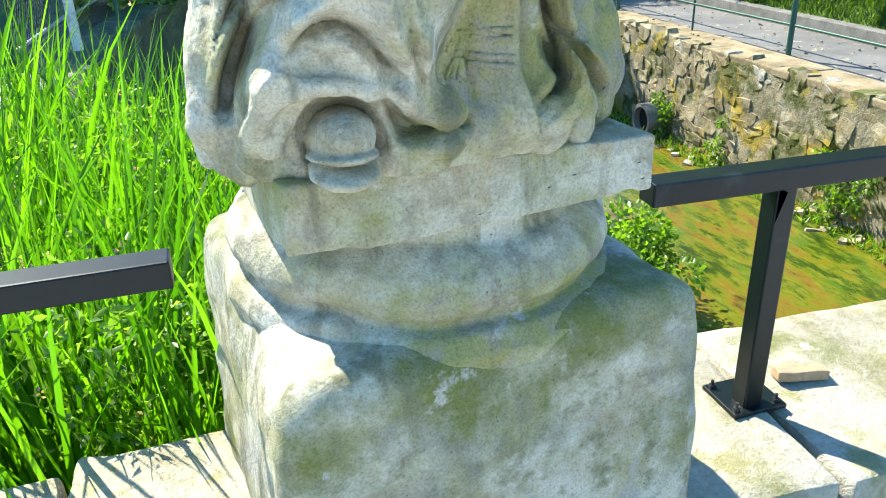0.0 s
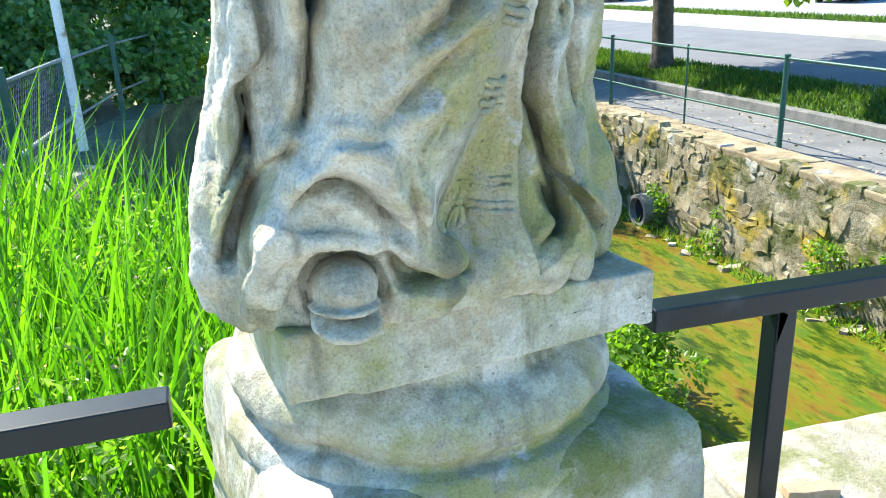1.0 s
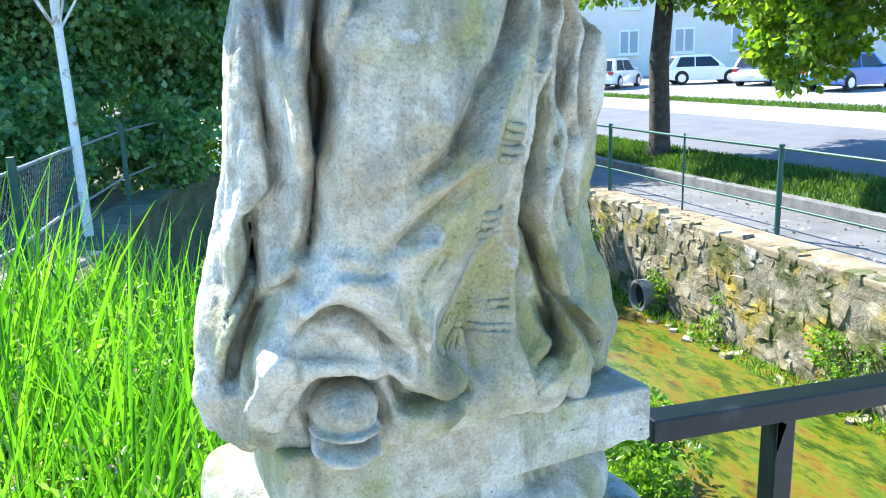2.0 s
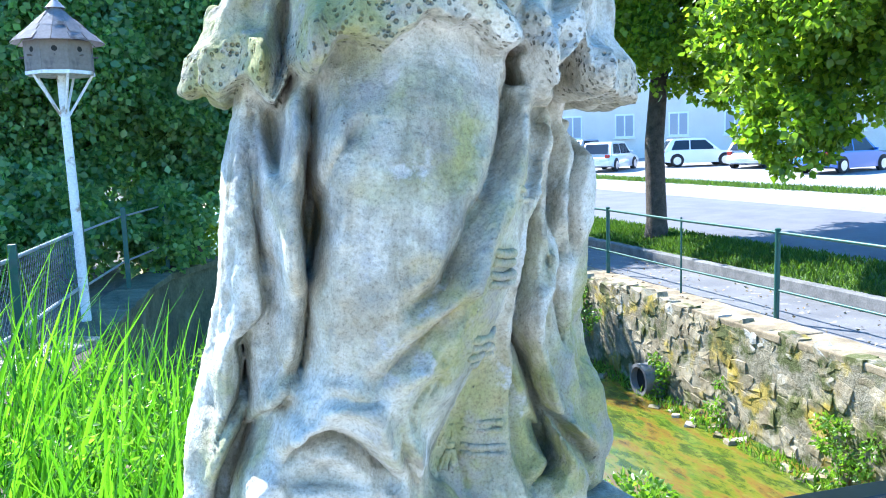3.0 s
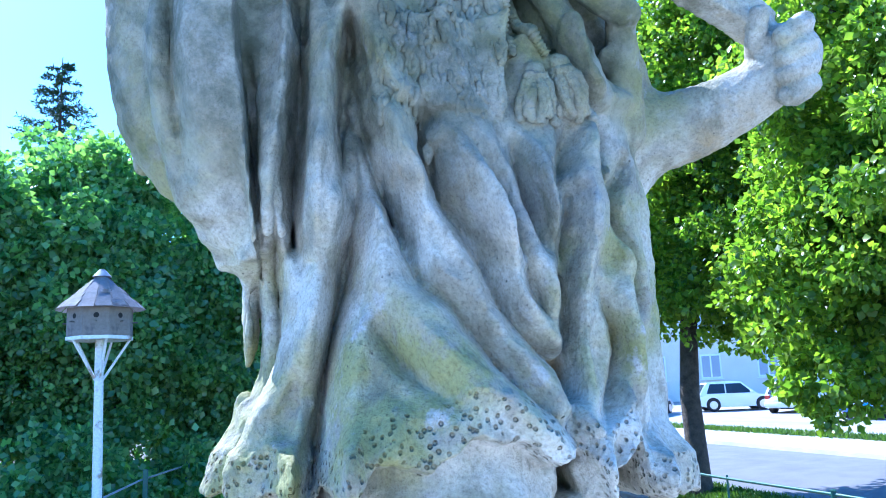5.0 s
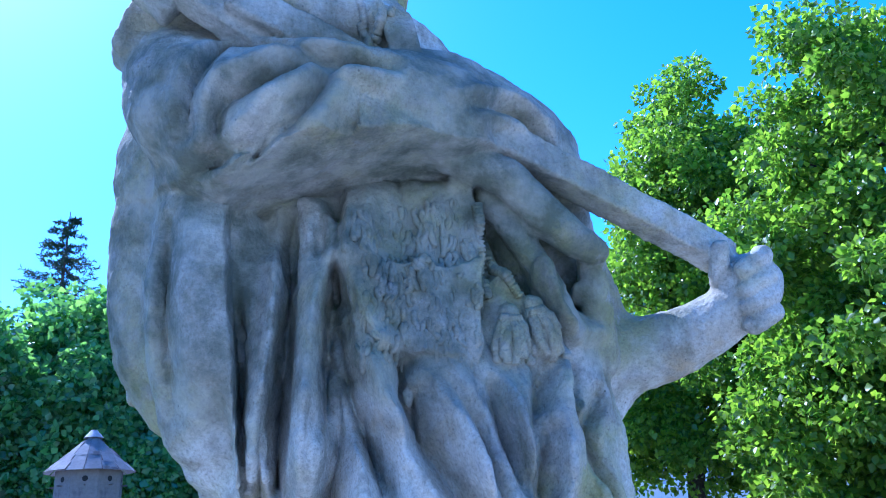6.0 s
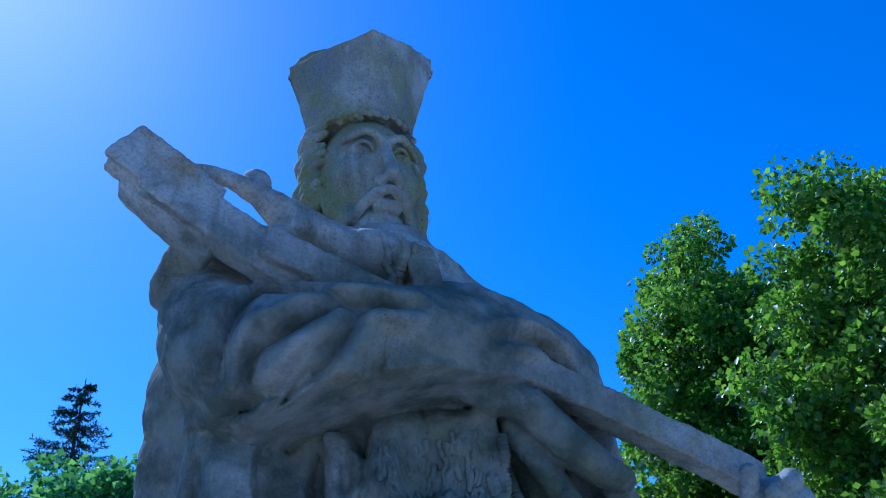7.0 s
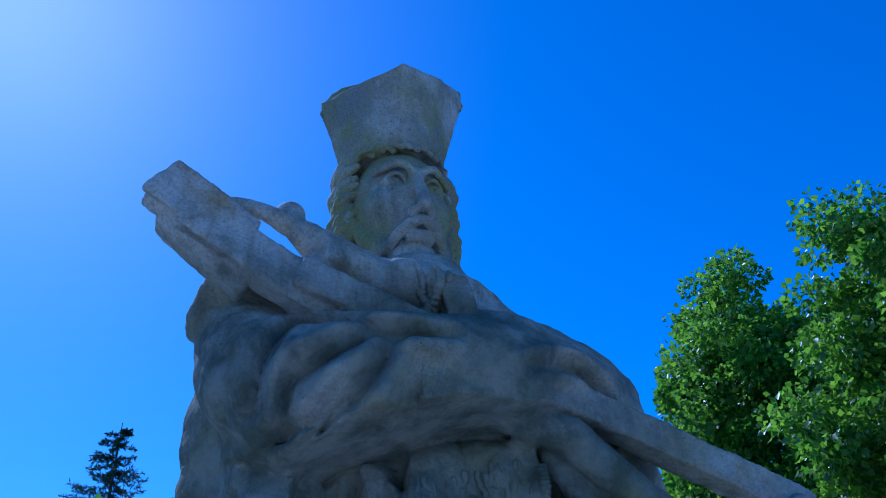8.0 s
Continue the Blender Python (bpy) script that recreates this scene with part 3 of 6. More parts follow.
def robe(heights, left, right, middle, deep, folds, low, high, hem=None, k=0.03):
    """A hanging robe: an oval whose edges follow the heights, with folds (count, phase, twist, depth)."""
    cut, u, v, w = window((-0.62, -0.62, low - 0.02), (0.62, 0.2, high + 0.02))
    l, r = np.interp(w, heights, left), np.interp(w, heights, right)
    mv, b = np.interp(w, heights, middle), np.interp(w, heights, deep)
    cu, a = (l + r) / 2, (r - l) / 2
    skew = 0.19 * np.clip(1 - w / 0.40, 0, 1)
    x, y = (u - cu) / a, (v - mv - skew * u) / b
    rho, th = np.sqrt(x * x + y * y) + 1e-6, np.arctan2(y, x)
    wave = 0.0
    for count, phase, twist, depth in folds:
        wave = wave + depth * pleat(count * th + phase + twist * w + 0.35 * np.sin(5 * w + phase))
    d = (rho - 1) * np.sqrt((a * np.cos(th)) ** 2 + (b * np.sin(th)) ** 2) - wave
    d = d * 0.8
    edge = np.interp(u, *hem) if hem else low
    d = np.maximum(np.maximum(d, edge - w), w - high)
    join(cut, d.astype(np.float32), k)


# cassock
robe([0, 0.05, 0.13, 0.27, 0.37, 0.5, 0.62, 0.8], [-0.28, -0.285, -0.288, -0.247, -0.222, -0.204, -0.205, -0.2],
     [0.355, 0.365, 0.345, 0.31, 0.312, 0.32, 0.295, 0.28], [-0.11] * 8, [0.20, 0.20, 0.19, 0.18, 0.175, 0.18, 0.19, 0.19],
     [(5, 0.4, 1.2, 0.030), (9, 1.1, -2.0, 0.014)], -0.01, 0.85)
# forward leg under the cloth
cord([(0.02, -0.22, 0.82, 0.165), (0.015, -0.275, 0.60, 0.160), (0.0, -0.30, 0.42, 0.145), (-0.05, -0.29, 0.24, 0.115)], 0.05)
cord([(-0.13, -0.21, 0.16, 0.10), (-0.13, -0.21, 0.40, 0.095), (-0.125, -0.20, 0.62, 0.09)], 0.04)
# cloth drawn up over the shoe, hollow beneath
egg((-0.108, -0.245, 0.12), (0.125, 0.115, 0.095), 0.05)
egg((-0.068, -0.285, 0.22), (0.085, 0.08, 0.07), 0.05)
cord([(-0.03, -0.275, 0.03, 0.045), (0.03, -0.265, 0.03, 0.04), (0.08, -0.25, 0.04, 0.035)], 0.03)
egg((-0.106, -0.375, 0.035), (0.074, 0.105, 0.090), 0.008, cut_away=True)
egg((-0.020, -0.36, 0.055), (0.022, 0.05, 0.042), 0.015, cut_away=True)
cord([(-0.222, -0.285, 0.025, 0.022), (-0.209, -0.33, 0.083, 0.018), (-0.179, -0.355, 0.122, 0.014), (-0.120, -0.368, 0.133, 0.012), (-0.072, -0.363, 0.124, 0.012), (-0.033, -0.352, 0.106, 0.014), (-0.010, -0.335, 0.090, 0.014), (0.002, -0.325, 0.115, 0.012)], 0.012)
cord([(-0.197, -0.315, 0.045, 0.016), (-0.178, -0.33, 0.08, 0.011), (-0.170, -0.33, 0.11, 0.009)], 0.012)
cord([(-0.213, -0.28, 0.016, 0.020), (-0.165, -0.295, 0.010, 0.014)], 0.015)
cord([(-0.05, -0.30, 0.012, 0.014), (-0.005, -0.30, 0.014, 0.014), (0.044, -0.29, 0.014, 0.012), (0.08, -0.285, 0.034, 0.012)], 0.010)
egg((-0.104, -0.305, 0.048), (0.045, 0.095, 0.042), 0.002, (-14, 0, 0))
egg((-0.105, -0.335, 0.036), (0.048, 0.073, 0.010), 0.001, (-8, 0, 0))
egg((-0.106, -0.338, 0.013), (0.046, 0.074, 0.017), 0.001)
# wavy hem round the base
for a in range(26):
    t = a / 25 * math.pi * 1.5 + math.pi * 0.78
    ru, rv = (0.295 if math.cos(t) < 0 else 0.325) + 0.018 * math.sin(a * 2.1), 0.205 + 0.02 * math.sin(a * 1.7 + 1)
    cu = 0.035 + ru * math.cos(t)
    cv = -0.11 + rv * math.sin(t) + 0.17 * cu
    if cu < 0.0 and cv < -0.26:
        continue
    egg((cu, cv, 0.04 + 0.02 * math.sin(a * 2.7)), (0.03, 0.028, 0.05 + 0.015 * math.sin(a * 1.3)), 0.03)
# upright folds at the far sides
for f in ([(-0.18, -0.22, 0.64, 0.018), (-0.19, -0.25, 0.45, 0.022), (-0.215, -0.24, 0.30, 0.024), (-0.26, -0.20, 0.17, 0.026), (-0.275, -0.17, 0.06, 0.03)],
          [(0.30, -0.14, 0.58, 0.024), (0.30, -0.16, 0.35, 0.026), (0.325, -0.17, 0.18, 0.03), (0.345, -0.15, 0.07, 0.03)]):
    cord(f, 0.04, hug=0.1)
# surplice with its wavy lace hem
HEM = ([-0.30, -0.240, -0.217, -0.203, -0.181, -0.150, -0.137, -0.129, -0.106, -0.080, -0.058, -0.025, -0.010, 0.019, 0.075, 0.117, 0.136, 0.157, 0.185, 0.194, 0.233, 0.245, 0.309, 0.42],
       [0.630, 0.635, 0.625, 0.633, 0.642, 0.609, 0.628, 0.649, 0.639, 0.673, 0.681, 0.662, 0.679, 0.696, 0.690, 0.664, 0.667, 0.680, 0.618, 0.646, 0.675, 0.620, 0.611, 0.600])
robe([0.58, 0.64, 0.70, 0.78, 0.89, 1.0, 1.15], [-0.260, -0.249, -0.229, -0.208, -0.203, -0.215, -0.26],
     [0.358, 0.357, 0.352, 0.346, 0.350, 0.346, 0.325], [-0.13, -0.13, -0.135, -0.14, -0.15, -0.16, -0.17], [0.262, 0.258, 0.245, 0.225, 0.205, 0.19, 0.18],
     [(6, 0.9, 0.6, 0.026), (10, 0.3, -1.2, 0.014)], 0.58, 1.2, HEM, 0.012)
cut, u, v, w = window((-0.25, -0.56, 0.60), (0.32, 0.0, 1.02))
rad = np.interp(w, [0.62, 0.70, 0.85, 1.0], [0.185, 0.178, 0.155, 0.12])
mid_v = np.interp(w, [0.62, 0.8, 1.0], [-0.262, -0.25, -0.22])
d = np.sqrt((u - 0.015) ** 2 + (v - mid_v) ** 2) - rad + 0.008 * np.sin(u * 55 + w * 6)
join(cut, np.maximum(np.maximum(d, np.interp(u, *HEM) - w), w - 1.0).astype(np.float32), 0.012)
for u0, v0, w0 in ((0.155, -0.355, 0.645), (0.185, -0.33, 0.63), (0.30, -0.27, 0.64), (0.325, -0.17, 0.62)):
    egg((u0, v0, w0 + 0.01), (0.03, 0.025, 0.045), 0.05)
# chest, cape and hanging sleeves
robe([0.95, 1.1, 1.25, 1.4, 1.52, 1.62, 1.68], [-0.24, -0.27, -0.29, -0.30, -0.28, -0.20, -0.12],
     [0.32, 0.31, 0.30, 0.29, 0.225, 0.06, -0.01], [-0.16] * 7, [0.17, 0.17, 0.17, 0.175, 0.17, 0.14, 0.10], [(7, 0.2, 0.8, 0.018)], 0.93, 1.70)
cord([(-0.23, -0.20, 1.59, 0.095), (-0.28, -0.20, 1.46, 0.108), (-0.298, -0.18, 1.28, 0.102), (-0.303, -0.16, 1.14, 0.085), (-0.30, -0.16, 1.06, 0.04)], 0.04)
cord([(-0.25, -0.30, 1.32, 0.07), (-0.255, -0.27, 1.15, 0.07), (-0.245, -0.22, 1.02, 0.055), (-0.225, -0.19, 0.955, 0.03)], 0.03)
for i in range(7):
    cord([(-0.36 + 0.012 * i, -0.12 - 0.03 * i, 1.50 - 0.01 * i, 0.011), (-0.372 + 0.012 * i + 0.012 * math.sin(i * 2.1), -0.10 - 0.03 * i, 1.38, 0.013), (-0.382 + 0.012 * i - 0.010 * math.sin(i * 1.7), -0.10 - 0.03 * i, 1.25, 0.015), (-0.362 + 0.014 * i, -0.10 - 0.03 * i, 1.08 + 0.012 * (i % 3), 0.012)], 0.008)
for f in ([(-0.20, -0.30, 1.28, 0.02), (-0.19, -0.31, 1.12, 0.022), (-0.17, -0.31, 0.95, 0.02)], [(-0.13, -0.32, 1.30, 0.022), (-0.125, -0.33, 1.12, 0.022), (-0.12, -0.325, 0.97, 0.02)],
          [(-0.08, -0.34, 1.26, 0.018), (-0.055, -0.345, 1.14, 0.022), (0.0, -0.34, 1.03, 0.026), (0.025, -0.31, 0.985, 0.02)]):
    cord(f, 0.025)
# the arm laid across the chest in its heavy sleeve
cord([(-0.305, -0.30, 1.52, 0.075), (-0.265, -0.36, 1.42, 0.092), (-0.17, -0.395, 1.40, 0.092), (-0.04, -0.385, 1.425, 0.080), (0.06, -0.36, 1.435, 0.078)], 0.04)
cord([(0.02, -0.34, 1.46, 0.075), (0.13, -0.30, 1.45, 0.083), (0.225, -0.24, 1.42, 0.083), (0.255, -0.205, 1.35, 0.07)], 0.04)
for f in ([(0.10, -0.375, 1.48, 0.012), (0.18, -0.355, 1.46, 0.016), (0.26, -0.30, 1.40, 0.016), (0.29, -0.25, 1.34, 0.012)], [(0.08, -0.385, 1.43, 0.012), (0.16, -0.365, 1.41, 0.014), (0.24, -0.31, 1.36, 0.014)]):
    cord(f, 0.02)
slab_form((-0.335, -0.335, 1.545), (0.045, 0.03, 0.055), 0.012, (0, 12, 10), 0.012)
cord([(-0.36, -0.345, 1.50, 0.016), (-0.355, -0.345, 1.55, 0.016), (-0.33, -0.34, 1.585, 0.018), (-0.22, -0.27, 1.63, 0.035)], 0.012)
cord([(-0.35, -0.36, 1.55, 0.016), (-0.28, -0.39, 1.57, 0.016), (-0.18, -0.42, 1.58, 0.014)], 0.02)
# carved drapery: ridges, creases and overlapping edges drawn on the front of the cloth, as (u, w)
relief = np.zeros((SIZE[0], SIZE[2]), np.float32)
flat_u, flat_w = GU[:, None], GW[None, :]


def near(line):
    """Part of the front view about a line: how far each place lies from it, how far the line has faded there, and on which side it is."""
    pts = curve([(u, 0.0, w, 0.0) for u, w in line], 0.012)
    us, ws = [q[0] for q in pts], [q[2] for q in pts]
    i0, i1 = (int(np.clip((e - LOW[0]) / CELL, 0, SIZE[0])) for e in (min(us) - 0.11, max(us) + 0.11))
    j0, j1 = (int(np.clip((e - LOW[2]) / CELL, 0, SIZE[2])) for e in (min(ws) - 0.11, max(ws) + 0.11))
    fu, fw = flat_u[i0:i1], flat_w[:, j0:j1]
    best = np.full((i1 - i0, j1 - j0), 9.0)
    along, side = np.zeros(best.shape), np.zeros(best.shape)
    for n, (a, c) in enumerate(zip(pts, pts[1:])):
        du, dw = c[0] - a[0], c[2] - a[2]
        t = np.clip(((fu - a[0]) * du + (fw - a[2]) * dw) / max(du * du + dw * dw, 1e-9), 0, 1)
        d = np.hypot(fu - a[0] - t * du, fw - a[2] - t * dw)
        closer = d < best
        along = np.where(closer, (n + t) / (len(pts) - 1), along)
        side = np.where(closer, np.sign(du * (fw - a[2]) - dw * (fu - a[0])), side)
        best = np.minimum(best, d)
    return (slice(i0, i1), slice(j0, j1)), best, np.sin(np.pi * np.clip(along * 0.84 + 0.08, 0, 1)) ** 0.6, side


def ridge(width, height, *line):
    at, d, fade, _ = near(line)
    relief[at] += fade * 1.2 * height * np.exp(-(d / width) ** 2)


def crease(width, depth, *line):
    at, d, fade, _ = near(line)
    relief[at] += fade * 1.35 * depth * (0.25 * np.exp(-((d - 2.2 * width) / width) ** 2) - np.exp(-d / width))


def overlap(width, height, *line, flip=False):
    """A cloth edge: it stands up on one side of the line and falls off sharply on the other."""
    at, d, fade, side = near(line)
    s = d * side * (1 if flip else -1)
    up = np.clip(s / 0.006 + 0.5, 0, 1)
    relief[at] += fade * 1.3 * height * (0.65 * up * np.exp(-np.maximum(s, 0) / width) - 0.6 * (1 - up) * np.exp(np.minimum(s, 0) / (0.45 * width)))


# cassock: the smooth leg, its bounding folds and the folds beside it
crease(0.012, 0.034, (-0.111, 0.552), (-0.115, 0.478), (-0.121, 0.387), (-0.131, 0.294), (-0.146, 0.244))
overlap(0.035, 0.018, (-0.178, 0.558), (-0.183, 0.48), (-0.18, 0.403), (-0.18, 0.35), (-0.211, 0.317), (-0.21, 0.269), (-0.245, 0.189))
ridge(0.02, 0.016, (-0.164, 0.544), (-0.152, 0.46), (-0.125, 0.389), (-0.136, 0.312))
crease(0.01, 0.022, (-0.212, 0.321), (-0.21, 0.264), (-0.205, 0.222), (-0.244, 0.129), (-0.258, 0.085))
crease(0.01, 0.022, (-0.155, 0.242), (-0.192, 0.209), (-0.23, 0.134), (-0.247, 0.085))
ridge(0.015, 0.016, (-0.159, 0.257), (-0.196, 0.221), (-0.24, 0.171), (-0.26, 0.104))
ridge(0.013, 0.012, (-0.197, 0.507), (-0.211, 0.406), (-0.218, 0.344), (-0.242, 0.274), (-0.243, 0.226), (-0.272, 0.161))
crease(0.008, 0.014, (-0.205, 0.468), (-0.223, 0.355), (-0.245, 0.296), (-0.251, 0.222))
crease(0.01, 0.026, (0.072, 0.483), (0.046, 0.429), (0.023, 0.39), (-0.009, 0.375))
ridge(0.015, 0.018, (0.114, 0.479), (0.067, 0.402), (0.037, 0.375), (-0.009, 0.323), (-0.033, 0.298))
crease(0.01, 0.026, (0.046, 0.376), (0.019, 0.349), (-0.021, 0.31), (-0.052, 0.28))
ridge(0.014, 0.014, (0.051, 0.352), (0.025, 0.299), (-0.017, 0.29), (-0.051, 0.27))
crease(0.008, 0.014, (0.03, 0.317), (0.015, 0.274), (-0.01, 0.244), (-0.004, 0.196))
ridge(0.012, 0.016, (-0.013, 0.255), (-0.02, 0.226), (0.006, 0.16), (0.006, 0.122))
crease(0.01, 0.02, (-0.027, 0.235), (-0.021, 0.189), (-0.004, 0.141), (0.002, 0.114))
overlap(0.022, 0.013, (0.113, 0.498), (0.082, 0.426), (0.046, 0.321), (0.017, 0.265), (0., 0.229), (0.011, 0.119))
overlap(0.03, 0.02, (0.176, 0.054), (0.153, 0.163), (0.161, 0.252), (0.159, 0.345), (0.174, 0.44), (0.199, 0.51), flip=True)
crease(0.011, 0.028, (0.199, 0.467), (0.184, 0.366), (0.173, 0.293), (0.194, 0.23))
ridge(0.018, 0.018, (0.255, 0.482), (0.236, 0.372), (0.205, 0.3), (0.227, 0.205))
overlap(0.03, 0.022, (0.207, 0.049), (0.236, 0.097), (0.212, 0.186), (0.195, 0.246))
ridge(0.014, 0.018, (0.215, 0.217), (0.245, 0.157), (0.331, 0.077))
crease(0.01, 0.022, (0.195, 0.236), (0.22, 0.167), (0.249, 0.135), (0.318, 0.049))
crease(0.009, 0.02, (0.194, 0.157), (0.226, 0.096), (0.194, 0.059))
ridge(0.013, 0.014, (0.24, 0.123), (0.256, 0.064), (0.219, 0.04))
crease(0.009, 0.018, (0.262, 0.419), (0.253, 0.331), (0.275, 0.245))
# the cloth drawn up over the shoe
ridge(0.018, 0.026, (-0.204, 0.134), (-0.166, 0.174), (-0.14, 0.225), (-0.111, 0.258), (-0.067, 0.253), (-0.048, 0.22), (-0.016, 0.158), (-0.003, 0.114))
crease(0.01, 0.026, (-0.161, 0.174), (-0.14, 0.197), (-0.113, 0.208), (-0.084, 0.2), (-0.056, 0.17), (-0.031, 0.14))
crease(0.008, 0.018, (-0.051, 0.262), (-0.076, 0.261), (-0.111, 0.264), (-0.136, 0.224))
crease(0.01, 0.02, (-0.048, 0.108), (-0.02, 0.057), (0.019, 0.051), (0.061, 0.053))
# below the lace hem, about the knee
crease(0.01, 0.026, (-0.102, 0.637), (-0.106, 0.577), (-0.112, 0.528), (-0.111, 0.465))
crease(0.01, 0.024, (-0.062, 0.58), (-0.087, 0.545), (-0.104, 0.486), (-0.116, 0.411))
ridge(0.018, 0.018, (-0.075, 0.577), (-0.094, 0.54), (-0.106, 0.493))
crease(0.009, 0.022, (-0.153, 0.62), (-0.15, 0.563), (-0.147, 0.524))
crease(0.008, 0.016, (-0.175, 0.621), (-0.182, 0.537), (-0.182, 0.469), (-0.177, 0.417))
ridge(0.016, 0.014, (-0.126, 0.619), (-0.132, 0.558), (-0.146, 0.51), (-0.136, 0.419))
crease(0.011, 0.028, (0.138, 0.638), (0.121, 0.569), (0.102, 0.523), (0.068, 0.474))
ridge(0.014, 0.014, (0.152, 0.581), (0.133, 0.512), (0.099, 0.453))
crease(0.01, 0.026, (0.246, 0.617), (0.247, 0.527), (0.239, 0.444), (0.262, 0.393))
crease(0.008, 0.018, (0.305, 0.574), (0.274, 0.476), (0.284, 0.39))
ridge(0.014, 0.016, (0.243, 0.61), (0.211, 0.531), (0.181, 0.475))
# surplice: long folds falling to the lace hem
crease(0.012, 0.034, (-0.084, 1.051), (-0.08, 0.991), (-0.096, 0.89), (-0.112, 0.821), (-0.123, 0.761), (-0.132, 0.698), (-0.147, 0.631))
crease(0.01, 0.028, (-0.092, 1.081), (-0.058, 1.05), (-0.042, 0.975), (-0.018, 0.881), (0.013, 0.851), (0.065, 0.778), (0.104, 0.733), (0.155, 0.688))
crease(0.011, 0.03, (0.012, 1.038), (0.015, 0.985), (0.054, 0.926), (0.08, 0.845), (0.113, 0.802), (0.153, 0.765), (0.145, 0.712))
crease(0.008, 0.018, (-0.066, 0.822), (-0.043, 0.782), (-0.02, 0.757), (0.003, 0.738))
crease(0.011, 0.03, (0.181, 0.984), (0.17, 0.925), (0.165, 0.865), (0.158, 0.804), (0.155, 0.752))
crease(0.009, 0.024, (0.283, 1.045), (0.246, 0.969), (0.281, 0.906), (0.29, 0.85))
crease(0.009, 0.022, (-0.153, 1.07), (-0.157, 0.987), (-0.15, 0.911))
crease(0.009, 0.022, (0.105, 0.934), (0.121, 0.867), (0.14, 0.819))
crease(0.008, 0.02, (0.215, 0.866), (0.231, 0.793), (0.196, 0.711))
crease(0.008, 0.018, (-0.176, 1.03), (-0.178, 0.925), (-0.172, 0.83), (-0.192, 0.757))
crease(0.008, 0.018, (-0.2, 0.915), (-0.198, 0.821), (-0.213, 0.745))
ridge(0.018, 0.022, (-0.13, 1.028), (-0.14, 0.892), (-0.16, 0.797), (-0.199, 0.73), (-0.229, 0.676))
ridge(0.018, 0.02, (-0.071, 0.961), (-0.052, 0.864), (-0.011, 0.804), (0.043, 0.754), (0.101, 0.706))
ridge(0.016, 0.02, (0.067, 1.041), (0.085, 0.949), (0.124, 0.88), (0.151, 0.798))
ridge(0.015, 0.02, (0.151, 1.04), (0.166, 0.964), (0.161, 0.891))
ridge(0.017, 0.024, (0.221, 1.058), (0.201, 0.931), (0.178, 0.859), (0.176, 0.762), (0.175, 0.711))
ridge(0.016, 0.018, (0.262, 0.928), (0.248, 0.862), (0.259, 0.793), (0.259, 0.718))
ridge(0.012, 0.014, (-0.108, 1.055), (-0.1, 1.005), (-0.12, 0.906))
ridge(0.012, 0.014, (-0.021, 1.036), (-0.014, 0.978), (0.026, 0.904), (0.053, 0.858))
ridge(0.014, 0.018, (-0.174, 0.699), (-0.162, 0.675), (-0.168, 0.645))
ridge(0.014, 0.016, (-0.109, 0.721), (-0.106, 0.68), (-0.103, 0.647))
ridge(0.016, 0.018, (-0.054, 0.729), (-0.063, 0.695), (-0.058, 0.681))
crease(0.01, 0.022, (-0.123, 0.721), (-0.135, 0.674), (-0.14, 0.64))
crease(0.01, 0.024, (0.155, 0.687), (0.147, 0.663), (0.162, 0.63))
crease(0.009, 0.02, (0.207, 0.692), (0.195, 0.661), (0.19, 0.637))
ridge(0.018, 0.024, (0.182, 0.693), (0.176, 0.655), (0.186, 0.622))
ridge(0.018, 0.024, (0.269, 0.683), (0.265, 0.651), (0.264, 0.62))
# chest: the hanging cape, the furred panel and the folds beside it
overlap(0.05, 0.03, (-0.199, 0.93), (-0.21, 1.055), (-0.219, 1.144), (-0.226, 1.265), (-0.216, 1.29), flip=True)
crease(0.01, 0.018, (-0.299, 1.264), (-0.299, 1.167), (-0.294, 1.09), (-0.283, 1.025))
ridge(0.022, 0.014, (-0.261, 1.236), (-0.259, 1.143), (-0.249, 1.035))
ridge(0.014, 0.018, (-0.167, 1.232), (-0.168, 1.125), (-0.187, 1.011), (-0.19, 0.937))
crease(0.01, 0.028, (-0.141, 1.292), (-0.146, 1.154), (-0.153, 1.039), (-0.157, 0.935))
ridge(0.014, 0.02, (-0.111, 1.326), (-0.093, 1.237), (-0.112, 1.154), (-0.124, 1.058), (-0.132, 0.957))
crease(0.012, 0.034, (-0.084, 1.195), (-0.09, 1.144), (-0.096, 1.077), (-0.098, 0.998))
overlap(0.05, 0.026, (-0.072, 1.335), (-0.083, 1.235), (-0.08, 1.195), (-0.055, 1.13), (-0.034, 1.094), (0.001, 1.087), flip=True)
overlap(0.03, 0.024, (0.098, 1.098), (0.104, 1.156), (0.112, 1.253), (0.106, 1.33), (0.084, 1.345), flip=True)
ridge(0.012, 0.012, (-0.046, 1.323), (-0.047, 1.22), (-0.016, 1.144))
ridge(0.012, 0.01, (0.053, 1.326), (0.023, 1.205), (0.037, 1.127))
ridge(0.016, 0.024, (-0.044, 1.095), (-0.043, 1.039), (-0.019, 1.004), (0.003, 0.99))
crease(0.01, 0.024, (-0.005, 1.089), (-0.008, 1.034), (0.01, 0.996))
crease(0.01, 0.024, (-0.078, 1.118), (-0.068, 1.05), (-0.047, 0.983), (-0.019, 0.921))
ridge(0.015, 0.02, (0.149, 1.332), (0.194, 1.234), (0.227, 1.14), (0.336, 1.133))
crease(0.01, 0.028, (0.122, 1.321), (0.148, 1.236), (0.184, 1.172), (0.221, 1.111))
